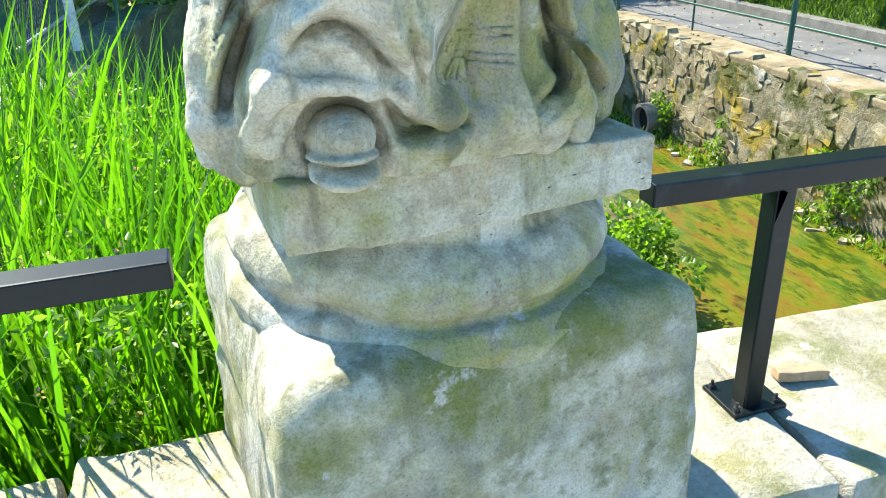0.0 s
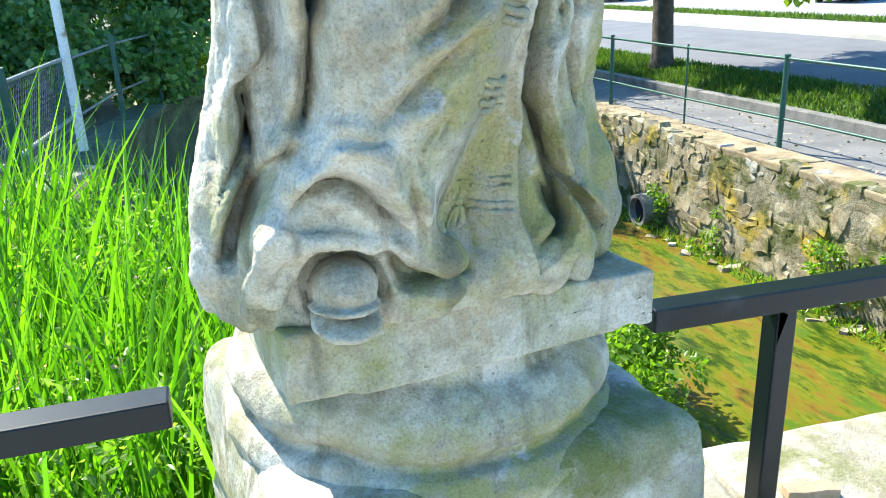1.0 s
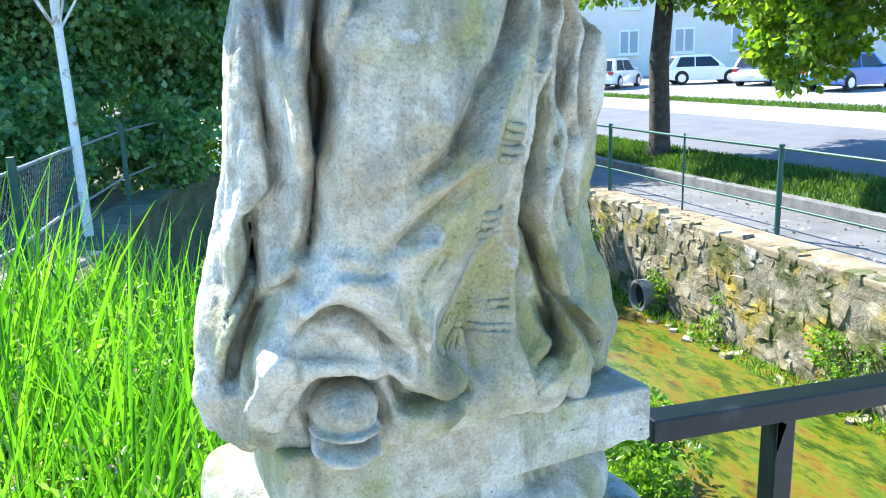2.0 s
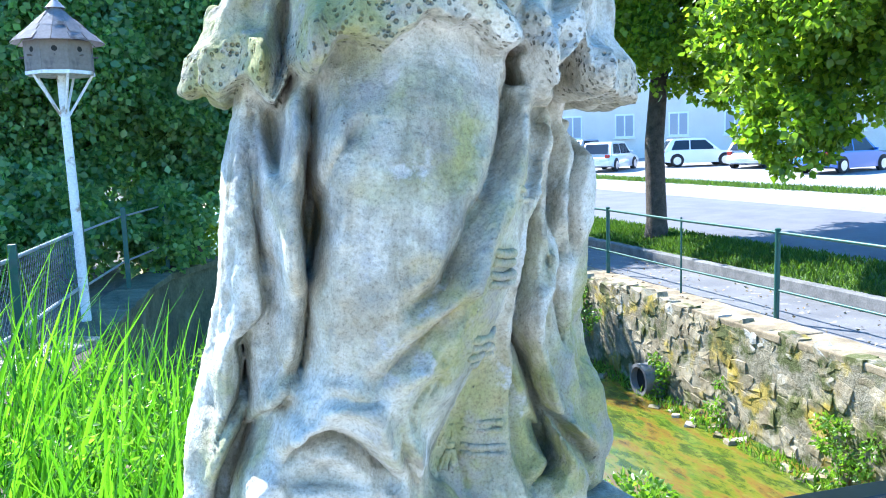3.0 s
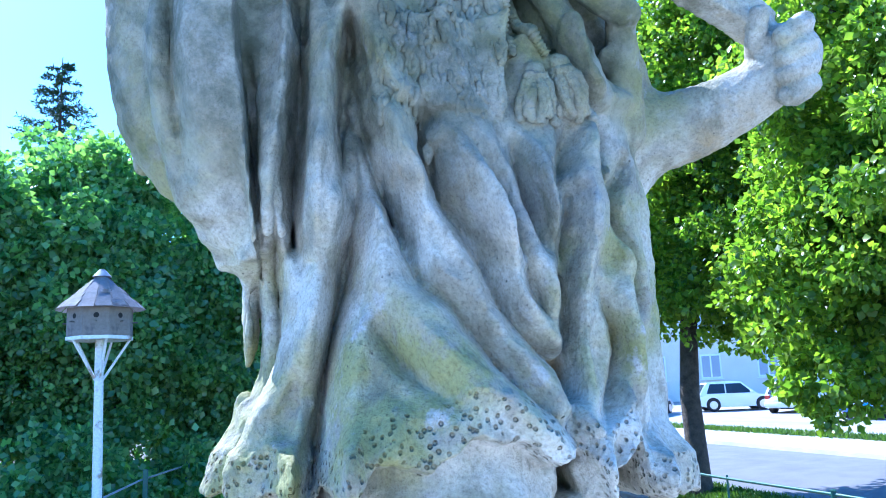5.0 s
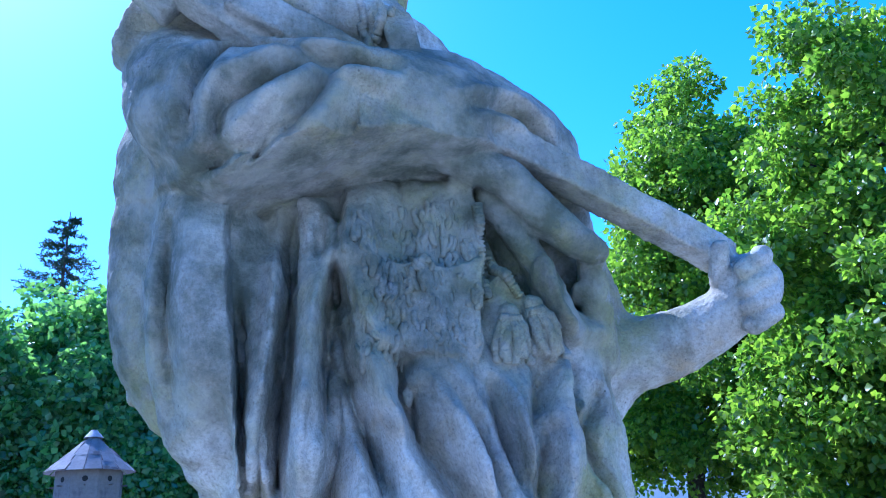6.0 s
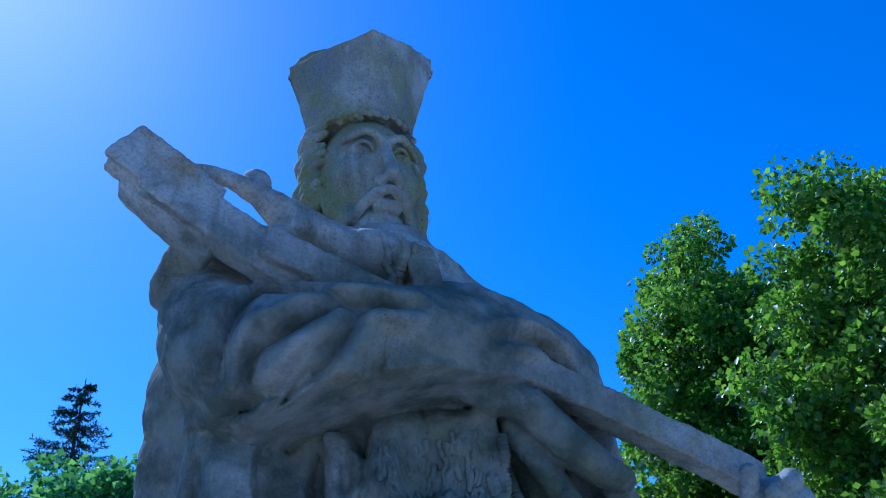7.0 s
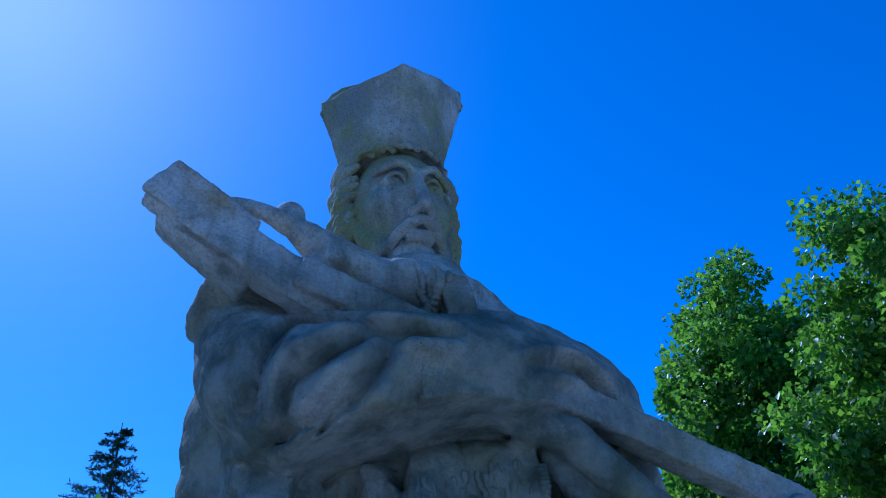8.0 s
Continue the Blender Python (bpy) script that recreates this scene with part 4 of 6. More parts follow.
crease(0.009, 0.024, (0.153, 1.311), (0.212, 1.236), (0.263, 1.177), (0.349, 1.147))
ridge(0.018, 0.024, (0.086, 1.342), (0.17, 1.327), (0.233, 1.274), (0.281, 1.246), (0.302, 1.169))
crease(0.009, 0.022, (0.185, 1.066), (0.164, 0.993), (0.171, 0.922))
crease(0.009, 0.022, (0.109, 1.048), (0.125, 0.976), (0.144, 0.915))
crease(0.009, 0.022, (0.241, 1.085), (0.229, 1.019), (0.263, 0.962), (0.277, 0.913))
crease(0.009, 0.02, (0.055, 1.047), (0.09, 0.985), (0.108, 0.917))
ridge(0.014, 0.018, (0.219, 1.074), (0.196, 1.003), (0.208, 0.926))
ridge(0.014, 0.016, (0.135, 1.057), (0.137, 1.005), (0.166, 0.944))
ridge(0.014, 0.016, (0.04, 1.04), (0.065, 0.984), (0.082, 0.923))
# the heavy sleeve across the chest
overlap(0.05, 0.03, (-0.278, 1.299), (-0.23, 1.288), (-0.158, 1.315), (-0.113, 1.326), (-0.067, 1.336), (0.007, 1.355), (0.065, 1.356), (0.154, 1.366), (0.22, 1.352), flip=True)
crease(0.01, 0.022, (-0.268, 1.338), (-0.266, 1.392), (-0.234, 1.462), (-0.176, 1.456), (-0.114, 1.434))
crease(0.011, 0.023, (-0.238, 1.33), (-0.229, 1.367), (-0.174, 1.395), (-0.121, 1.428), (-0.064, 1.435))
crease(0.011, 0.023, (-0.189, 1.317), (-0.147, 1.346), (-0.121, 1.377), (-0.092, 1.427), (-0.026, 1.436))
crease(0.009, 0.016, (-0.263, 1.306), (-0.212, 1.315), (-0.185, 1.325))
ridge(0.018, 0.013, (-0.256, 1.319), (-0.249, 1.385), (-0.207, 1.411), (-0.134, 1.448), (-0.064, 1.441))
ridge(0.018, 0.013, (-0.211, 1.316), (-0.18, 1.369), (-0.134, 1.415), (-0.078, 1.428))
ridge(0.018, 0.012, (-0.172, 1.317), (-0.12, 1.356), (-0.086, 1.402), (-0.028, 1.418))
crease(0.009, 0.016, (0.084, 1.404), (0.158, 1.435), (0.209, 1.399), (0.239, 1.355))
crease(0.009, 0.016, (0.124, 1.386), (0.187, 1.38), (0.239, 1.355))
ridge(0.015, 0.009, (0.075, 1.416), (0.153, 1.446), (0.223, 1.427), (0.25, 1.366))
relief = np.clip(relief, -0.05, 0.04)
# the lace hem stands off from the cassock under it
over = flat_w - np.interp(flat_u, *HEM) - 0.007 * np.abs(np.sin(flat_u * 60))
ease = lambda x: np.clip(x, 0, 1) ** 2 * (3 - 2 * np.clip(x, 0, 1))
lip = 0.017 * ease((over + 0.004) / 0.008) * (1 - ease((over - 0.03) / 0.06)) - 0.016 * (1 - ease((over + 0.004) / 0.008)) * ease((over + 0.10) / 0.09)
lip += 0.004 * np.exp(-((over - 0.052) / 0.005) ** 2)
relief += lip * ease((flat_u + 0.30) / 0.04)
face_side = 1 - np.clip((GV + 0.12) / 0.1, 0, 1)
FIELD -= relief[:, None, :] * face_side[None, :, None].astype(np.float32)
# hollow under the sleeve
cord([(-0.27, -0.40, 1.24, 0.024), (-0.16, -0.415, 1.248, 0.034), (-0.06, -0.41, 1.268, 0.037), (0.01, -0.40, 1.298, 0.035), (0.07, -0.39, 1.325, 0.026)], 0.008, True)
# creases of the cloth over the whole robe
cut, u, v, w = window((-0.56, -0.64, 0.0), (0.62, 0.2, 1.66))
soft = lambda x, a, b: np.clip((x - a) / (b - a), 0, 1) ** 2 * (3 - 2 * np.clip((x - a) / (b - a), 0, 1))
bend = 0.35 * np.sin(6 * w + 3 * u + 1) + 0.25 * np.sin(13 * u - 5 * w + 4 * v)
tau = math.pi
low_f = pleat(tau * (u * 8.5 + v * 5 + 1.1 * bend + 1.2 * w)) + 0.3 * pleat(tau * (u * 23 + v * 9 - 3.0 * w + 2 * bend))
mid_f = pleat(tau * (u * 7.5 + w * 4.6 + v * 3 + 1.0 * bend)) + 0.3 * pleat(tau * (u * 19 + w * 8.0 + 2.2 * bend))
top_f = pleat(tau * (w * 9.5 + u * 5.0 + 0.8 * bend)) + 0.35 * pleat(tau * (w * 22 + u * 13 + 1.6 * bend))
leg = np.exp(-((u - 0.02) / 0.12) ** 2) * soft(w, 0.20, 0.30) * (1 - soft(w, 0.62, 0.70))
knee = np.exp(-((u - 0.03) / 0.11) ** 2) * soft(w, 0.62, 0.68) * (1 - soft(w, 0.76, 0.92))
f = (0.0035 * low_f * (1 - soft(w, 0.60, 0.66)) * (1 - 0.85 * leg) + 0.0035 * mid_f * soft(w, 0.62, 0.70) * (1 - soft(w, 1.20, 1.32)) * (1 - 0.6 * knee)
     + 0.006 * top_f * soft(w, 1.28, 1.36) * (1 - soft(w, 1.58, 1.64)))
f = f * (1 - np.exp(-(((u + 0.10) / 0.11) ** 2 + ((w - 0.10) / 0.13) ** 2)))
f = f * (1 - soft(u, 0.29, 0.33) * soft(w, 1.0, 1.06)) * (1 - 0.75 * soft(w, 1.06, 1.10) * (1 - soft(w, 1.30, 1.34)) * soft(u, -0.07, -0.05) * (1 - soft(u, 0.09, 0.12)))
FIELD[cut] -= f.astype(np.float32)
# carved ornaments: ribbed cords, knots and tassels laid on the cloth, part of the same skin
ORNAMENTS = []


def carving(points, radius, ribs=0.0, lift=0.3, sides=8, depth=None):
    """A round moulding over the front of the figure through points (u, w); ribs: how deep it is notched across."""
    pts = np.array([(q[0], 0.0, q[2]) for q in curve([(u, 0.0, w, 0.0) for u, w in points], 0.0018)])
    on = np.array([front(u, w, -0.36) if depth is None else depth for u, _, w in pts])
    wide = min(9, len(on) // 2 * 2 - 1)
    pts[:, 1] = np.convolve(np.pad(on, wide // 2, "edge"), np.ones(wide) / wide, "valid") - lift * radius
    n = len(pts)
    way = np.gradient(pts, axis=0)
    way /= np.linalg.norm(way, axis=1, keepdims=True) + 1e-9
    side = np.cross(way, (0.0, 1.0, 0.0))
    side /= np.linalg.norm(side, axis=1, keepdims=True) + 1e-9
    out = np.cross(side, way)
    r = radius * (1 - ribs * (np.arange(n) % 3 == 0)) * np.clip(np.minimum(np.arange(n), np.arange(n)[::-1]) / 2.0 + 0.35, 0, 1)
    a = np.linspace(0, 2 * math.pi, sides, endpoint=False)
    ring = pts[:, None] + r[:, None, None] * (np.cos(a)[None, :, None] * side[:, None] + np.sin(a)[None, :, None] * out[:, None])
    k = np.arange(n - 1)[:, None] * sides + np.arange(sides)[None]
    m = np.arange(n - 1)[:, None] * sides + (np.arange(sides)[None] + 1) % sides
    ORNAMENTS.append((ring.reshape(-1, 3), np.stack([k, m, m + sides, k + sides], -1).reshape(-1, 4)))


def tassel(u0, w0, u1, w1, spread, strand, count):
    """A knot with strands that spread downwards."""
    v0 = front(u0, w0, -0.35)
    egg((u0, v0 - 0.004, w0 + 0.005), (spread * 0.55, spread * 0.55, spread * 0.5), 0.002)
    egg(((u0 + u1) / 2, v0 - 0.001, (w0 + w1) / 2), (spread * 0.8, spread * 0.6, abs(w0 - w1) * 0.55), 0.003)
    for i in range(count):
        e = 2 * i / (count - 1) - 1
        wave = 0.25 * spread * math.sin(i * 2.4)
        carving([(u0 + 0.25 * spread * e, w0), ((u0 + u1) / 2 + 0.8 * spread * e + wave, (w0 + w1) / 2), (u1 + spread * e, w1 + 0.2 * spread * math.sin(i * 1.7))], strand, 0.12, 0.35)


# buttoned band with cord loops and tassels
for w0, u0, u1 in ((0.492, 0.130, 0.182), (0.418, 0.092, 0.136), (0.389, 0.088, 0.140), (0.305, 0.070, 0.128), (0.279, 0.066, 0.128), (0.167, 0.080, 0.142), (0.130, 0.078, 0.146)):
    for lift in (-0.006, 0.006):
        carving([(u0, w0 + 0.007 + lift), ((u0 + u1) / 2, w0 + lift), (u1, w0 - 0.003 + lift)], 0.0052, 0.22, 0.25)
for u0, w0 in ((0.066, 0.176), (0.064, 0.139)):
    tassel(u0, w0, u0 - 0.006, w0 - 0.030, 0.013, 0.0042, 6)
# furred panel with its ragged lower edge, rope cords and tassels
slab_form((0.02, -0.285, 1.20), (0.085, 0.03, 0.105), 0.015, (6, 0, 0), 0.016)
for i in range(10):
    egg((-0.01 + 0.012 * i, -0.325, 1.098 + 0.006 * math.sin(i * 2.2) + 0.001 * i), (0.009, 0.016, 0.022), 0.006)
rnd = random.Random(3)
for i in range(230):
    u0, w0 = rnd.uniform(-0.066, 0.10), rnd.uniform(1.09, 1.315)
    carving([(u0, w0), (u0 + rnd.uniform(-0.004, 0.004), w0 - 0.012), (u0 + rnd.uniform(-0.008, 0.008), w0 - rnd.uniform(0.018, 0.032))], rnd.uniform(0.003, 0.005), 0.0, 0.1, 6)
cord([(0.071, -0.355, 1.368, 0.026), (0.147, -0.365, 1.335, 0.028), (0.195, -0.355, 1.292, 0.028), (0.245, -0.34, 1.257, 0.026), (0.285, -0.32, 1.245, 0.020)], 0.012)
for f in ([(0.13, -0.325, 1.32, 0.018), (0.19, -0.325, 1.23, 0.020), (0.245, -0.30, 1.13, 0.020)], [(0.285, -0.30, 1.24, 0.02), (0.30, -0.27, 1.17, 0.024), (0.315, -0.24, 1.10, 0.024)]):
    cord(f, 0.014)
for line in ([(0.106, 1.300), (0.111, 1.227), (0.114, 1.165)], [(0.121, 1.290), (0.134, 1.213), (0.163, 1.167)]):
    carving(line, 0.0085, 0.3, 0.7)
for u0, w0, u1, w1 in ((0.142, 1.140, 0.148, 1.078), (0.178, 1.152, 0.203, 1.086)):
    tassel(u0, w0, u1, w1, 0.026, 0.0075, 8)
# the arm that reaches out, with its fist
cord([(0.27, -0.16, 1.30, 0.085), (0.325, -0.15, 1.16, 0.075), (0.345, -0.15, 1.08, 0.05)], 0.04)
cord([(0.32, -0.16, 1.12, 0.068), (0.40, -0.19, 1.125, 0.058), (0.47, -0.25, 1.145, 0.047), (0.52, -0.28, 1.175, 0.040)], 0.03)
egg((0.545, -0.295, 1.205), (0.055, 0.04, 0.05), 0.02, (0, -25, 20))
for i in range(4):
    cord([(0.565 + 0.002 * i, -0.275 + 0.004 * i, 1.245 - 0.028 * i, 0.0175), (0.545 + 0.004 * i, -0.335 + 0.006 * i, 1.24 - 0.028 * i, 0.0165), (0.508 + 0.004 * i, -0.335 + 0.006 * i, 1.215 - 0.026 * i, 0.014)], 0.006)
cord([(0.52, -0.26, 1.19, 0.018), (0.49, -0.30, 1.22, 0.016), (0.485, -0.325, 1.25, 0.015)], 0.008)
# cross held slantwise with a worn lump on it
slab_form((0.145, -0.365, 1.392), (0.41, 0.022, 0.024), 0.003, (0, 20.3, 12.4), 0.003)
slab_form((-0.262, -0.437, 1.546), (0.15, 0.021, 0.031), 0.004, (0, 30, 15), 0.004)
slab_form((-0.368, -0.462, 1.625), (0.075, 0.024, 0.036), 0.004, (0, 34, 15), 0.004)
slab_form((-0.360, -0.43, 1.582), (0.08, 0.022, 0.022), 0.004, (0, 38, 12), 0.005)
cord([(-0.36, -0.44, 1.655, 0.012), (-0.31, -0.43, 1.665, 0.013), (-0.25, -0.41, 1.65, 0.018), (-0.18, -0.395, 1.60, 0.032), (-0.10, -0.38, 1.56, 0.036), (-0.03, -0.36, 1.55, 0.03)], 0.015)
cord([(-0.45, -0.485, 1.635, 0.010), (-0.38, -0.475, 1.59, 0.009), (-0.31, -0.46, 1.545, 0.006)], 0.003, True)
egg((-0.25, -0.395, 1.67), (0.027, 0.026, 0.03), 0.015)
cord([(-0.08, -0.385, 1.575, 0.03), (-0.03, -0.385, 1.56, 0.028), (0.0, -0.385, 1.53, 0.022)], 0.02)
for i in range(4):
    cord([(-0.035 + 0.014 * i, -0.405, 1.57 - 0.004 * i, 0.009), (-0.022 + 0.012 * i, -0.42, 1.53 - 0.004 * i, 0.008), (-0.012 + 0.010 * i, -0.415, 1.50 - 0.003 * i, 0.007)], 0.006)
# collar, tied cape front and shoulders
cord([(-0.17, -0.28, 1.63, 0.036), (-0.06, -0.32, 1.62, 0.030), (0.04, -0.29, 1.595, 0.032), (0.12, -0.25, 1.55, 0.028), (0.16, -0.24, 1.54, 0.024)], 0.03)
cord([(0.0, -0.29, 1.57, 0.05), (0.10, -0.25, 1.52, 0.05), (0.20, -0.18, 1.49, 0.055), (0.26, -0.12, 1.44, 0.06)], 0.04)
cord([(-0.06, -0.17, 1.58, 0.085), (-0.06, -0.175, 1.72, 0.075)], 0.03)
# turned-down cape collar beside the neck
cord([(0.0, -0.28, 1.665, 0.022), (0.03, -0.29, 1.60, 0.028), (0.09, -0.27, 1.55, 0.024), (0.15, -0.23, 1.54, 0.020)], 0.015)
cord([(-0.10, -0.345, 1.595, 0.022), (-0.068, -0.335, 1.632, 0.020), (-0.02, -0.31, 1.645, 0.022), (0.01, -0.285, 1.64, 0.02)], 0.012)
egg((-0.05, -0.295, 1.595), (0.085, 0.06, 0.058), 0.015)
egg((0.03, -0.265, 1.58), (0.06, 0.05, 0.06), 0.02)
# knotted cord and tassels at the collar
for f in ([(-0.075, -0.35, 1.615, 0.012), (-0.058, -0.375, 1.575, 0.012), (-0.052, -0.385, 1.535, 0.012)],
          [(-0.055, -0.35, 1.612, 0.011), (-0.035, -0.375, 1.585, 0.012), (-0.028, -0.39, 1.55, 0.012), (-0.038, -0.395, 1.515, 0.010)],
          [(-0.03, -0.35, 1.61, 0.010), (-0.012, -0.365, 1.58, 0.011), (-0.018, -0.38, 1.545, 0.010)],
          [(-0.06, -0.38, 1.545, 0.009), (-0.045, -0.39, 1.52, 0.010), (-0.05, -0.39, 1.50, 0.008)]):
    cord(f, 0.004)
    carving([(q[0], q[2]) for q in f], 0.007, 0.2, 0.4)
BODY = (FIELD, LOW, CELL)

# head, on a finer grid: an oval with brow, nose, beard and hair
grid((-0.27, -0.40, 1.62), (0.13, 0.02, 2.22), 0.0025)
HEAD_AT, HEAD_TURN = Vector((-0.068, -0.185, 1.81)), Euler((0, 0, radians(14))).to_matrix()


def on_head(x, y, z):
    """A place on the head: right, forward and up from its middle."""
    return tuple(HEAD_AT + HEAD_TURN @ Vector((x, -y, z)))


def lock(points, k=0.006, cut_away=False):
    cord([(*on_head(x, y, z), r) for x, y, z, r in points], k, cut_away)


def lump(at, radii, k=0.008, cut_away=False):
    egg(on_head(*at), radii, k, (0, 0, 14), cut_away)


cord([(-0.06, -0.17, 1.60, 0.085), (-0.06, -0.175, 1.74, 0.075)], 0.02)
lump((0, 0, 0.01), (0.092, 0.115, 0.155))
lump((0, 0.028, -0.03), (0.077, 0.096, 0.118), 0.02)
lump((0, 0.075, -0.125), (0.046, 0.048, 0.036), 0.02)
for s in (-1, 1):
    lump((s * 0.038, 0.122, 0.030), (0.029, 0.024, 0.019), 0.012, True)
    lump((s * 0.037, 0.091, 0.027), (0.022, 0.016, 0.0145), 0.002)
    lock([(s * 0.014, 0.103, 0.024, 0.003), (s * 0.026, 0.111, 0.038, 0.0036), (s * 0.042, 0.108, 0.041, 0.0036), (s * 0.062, 0.090, 0.026, 0.003)], 0.002)
    lock([(s * 0.016, 0.102, 0.020, 0.0024), (s * 0.037, 0.106, 0.012, 0.003), (s * 0.058, 0.091, 0.020, 0.0024)], 0.002)
    lump((s * 0.037, 0.1075, 0.028), (0.0055, 0.004, 0.0055), 0.001, True)
    lock([(s * 0.009, 0.122, 0.044, 0.007), (s * 0.034, 0.118, 0.060, 0.0075), (s * 0.070, 0.086, 0.050, 0.006)], 0.012)
    lump((s * 0.052, 0.082, -0.018), (0.026, 0.022, 0.026), 0.03)
    lump((s * 0.0155, 0.136, -0.058), (0.0105, 0.013, 0.010), 0.005)
    lock([(s * 0.004, 0.138, -0.074, 0.008), (s * 0.022, 0.131, -0.082, 0.010), (s * 0.042, 0.110, -0.100, 0.009), (s * 0.056, 0.088, -0.122, 0.006)], 0.004)
    lock([(s * 0.010, 0.134, -0.080, 0.005), (s * 0.030, 0.121, -0.094, 0.006), (s * 0.048, 0.098, -0.116, 0.005)], 0.002)
    for i in range(8):
        t = i / 7
        lock([(s * (0.086 - 0.030 * t), 0.030 + 0.045 * t, -0.030 - 0.052 * t, 0.008), (s * (0.082 - 0.036 * t), 0.042 + 0.045 * t, -0.068 - 0.045 * t, 0.0095), (s * (0.066 - 0.040 * t), 0.048 + 0.040 * t, -0.105 - 0.040 * t, 0.006)], 0.003)
    for i in range(9):
        z = 0.105 - 0.021 * i
        b = 0.006 * math.sin(i * 2.2)
        lock([(s * 0.088, 0.034 + b, z + 0.016, 0.007), (s * (0.106 + b), 0.016, z + 0.004, 0.014), (s * (0.108 - b), -0.016, z - 0.012, 0.016), (s * 0.092, -0.05, z - 0.016, 0.016)], 0.003)
    lump((s * 0.093, 0.022, -0.028), (0.010, 0.017, 0.026), 0.004)
lock([(0, 0.112, 0.052, 0.009), (0, 0.128, 0.012, 0.0095), (0, 0.146, -0.030, 0.0115), (0, 0.152, -0.052, 0.0125)], 0.012)
lock([(-0.024, 0.124, -0.0965, 0.0018), (0, 0.134, -0.0935, 0.0022), (0.024, 0.124, -0.0965, 0.0018)], 0.002, True)
lump((0, 0.116, -0.097), (0.026, 0.019, 0.013), 0.004)
lock([(-0.018, 0.120, -0.105, 0.006), (0, 0.127, -0.106, 0.0075), (0.018, 0.120, -0.105, 0.006)], 0.008)
for i in range(7):
    e = (i - 3) / 3
    lock([(0.030 * e, 0.110 - 0.012 * e * e, -0.118, 0.007), (0.032 * e, 0.112 - 0.016 * e * e, -0.136, 0.0085), (0.020 * e, 0.098, -0.158 + 0.006 * e * e, 0.006)], 0.003)
# four-cornered cap, a corner to the front
cut, u, v, w = window((-0.27, -0.40, 1.88), (0.13, 0.02, 2.20))
up = np.clip((w - 1.945 - 0.20 * (u + 0.07)) / 0.185, -0.2, 1.3)
CAP = (-0.072, -0.185)
x, y = u - CAP[0] - 0.004 * up, v - CAP[1]
th = np.arctan2(y, x) - radians(4)
square = 1 / (np.abs(np.cos(th)) + np.abs(np.sin(th)))
flare = np.clip(up, 0, 1)
half = (0.104 + 0.052 * flare ** 1.3) * (1 - (0.2 + 0.62 * flare) * (1 - square)) - 0.004 * np.clip((flare - 0.93) / 0.07, 0, 1) ** 2
rho = np.sqrt(x * x + y * y)
top = 2.150 + 0.23 * (u + 0.07) + 0.37 * (v + 0.185) + 0.005 * (square - 0.8) / 0.2 * rho / 0.15
d = np.maximum(np.maximum(rho - half, w - top), 1.938 + 0.15 * (u + 0.07) - w + 0.004 * np.sin(th * 7))
join(cut, (d * 0.8).astype(np.float32), 0.004)
for i in range(4):
    t = radians(4) + i * math.pi / 2
    c, s = math.cos(t), math.sin(t)
    cx, cy = CAP[0] + 0.004, CAP[1]
    rim_w = lambda r: 2.146 + 0.23 * (cx + r * c + 0.07) + 0.37 * r * s
    if i < 3:
        cord([(cx + 0.135 * c, cy + 0.135 * s, rim_w(0.135) + 0.008, 0.008), (cx + 0.10 * c, cy + 0.10 * s, rim_w(0.10) + 0.022, 0.020), (cx + 0.05 * c, cy + 0.05 * s, rim_w(0.05) + 0.026, 0.020), (cx, cy, rim_w(0), 0.012)], 0.008)
    cord([(cx + 0.152 * c, CAP[1] + 0.152 * s, rim_w(0.152) + 0.004, 0.0035), (cx + 0.122 * c, CAP[1] + 0.122 * s, 2.02 + 0.14 * (0.12 * c), 0.003), (CAP[0] + 0.105 * c, CAP[1] + 0.105 * s, 1.965 + 0.14 * 0.105 * c, 0.0035)], 0.003, True)
# hair that shows under the cap
for i in range(11):
    e = (i - 5) / 5
    lock([(0.072 * e, 0.098 - 0.045 * e * e, 0.128, 0.006), (0.072 * e + 0.010, 0.103 - 0.045 * e * e, 0.118 + 0.004 * math.sin(i * 2.3), 0.006)], 0.004)
HEAD_FIELD = (FIELD, LOW, CELL)


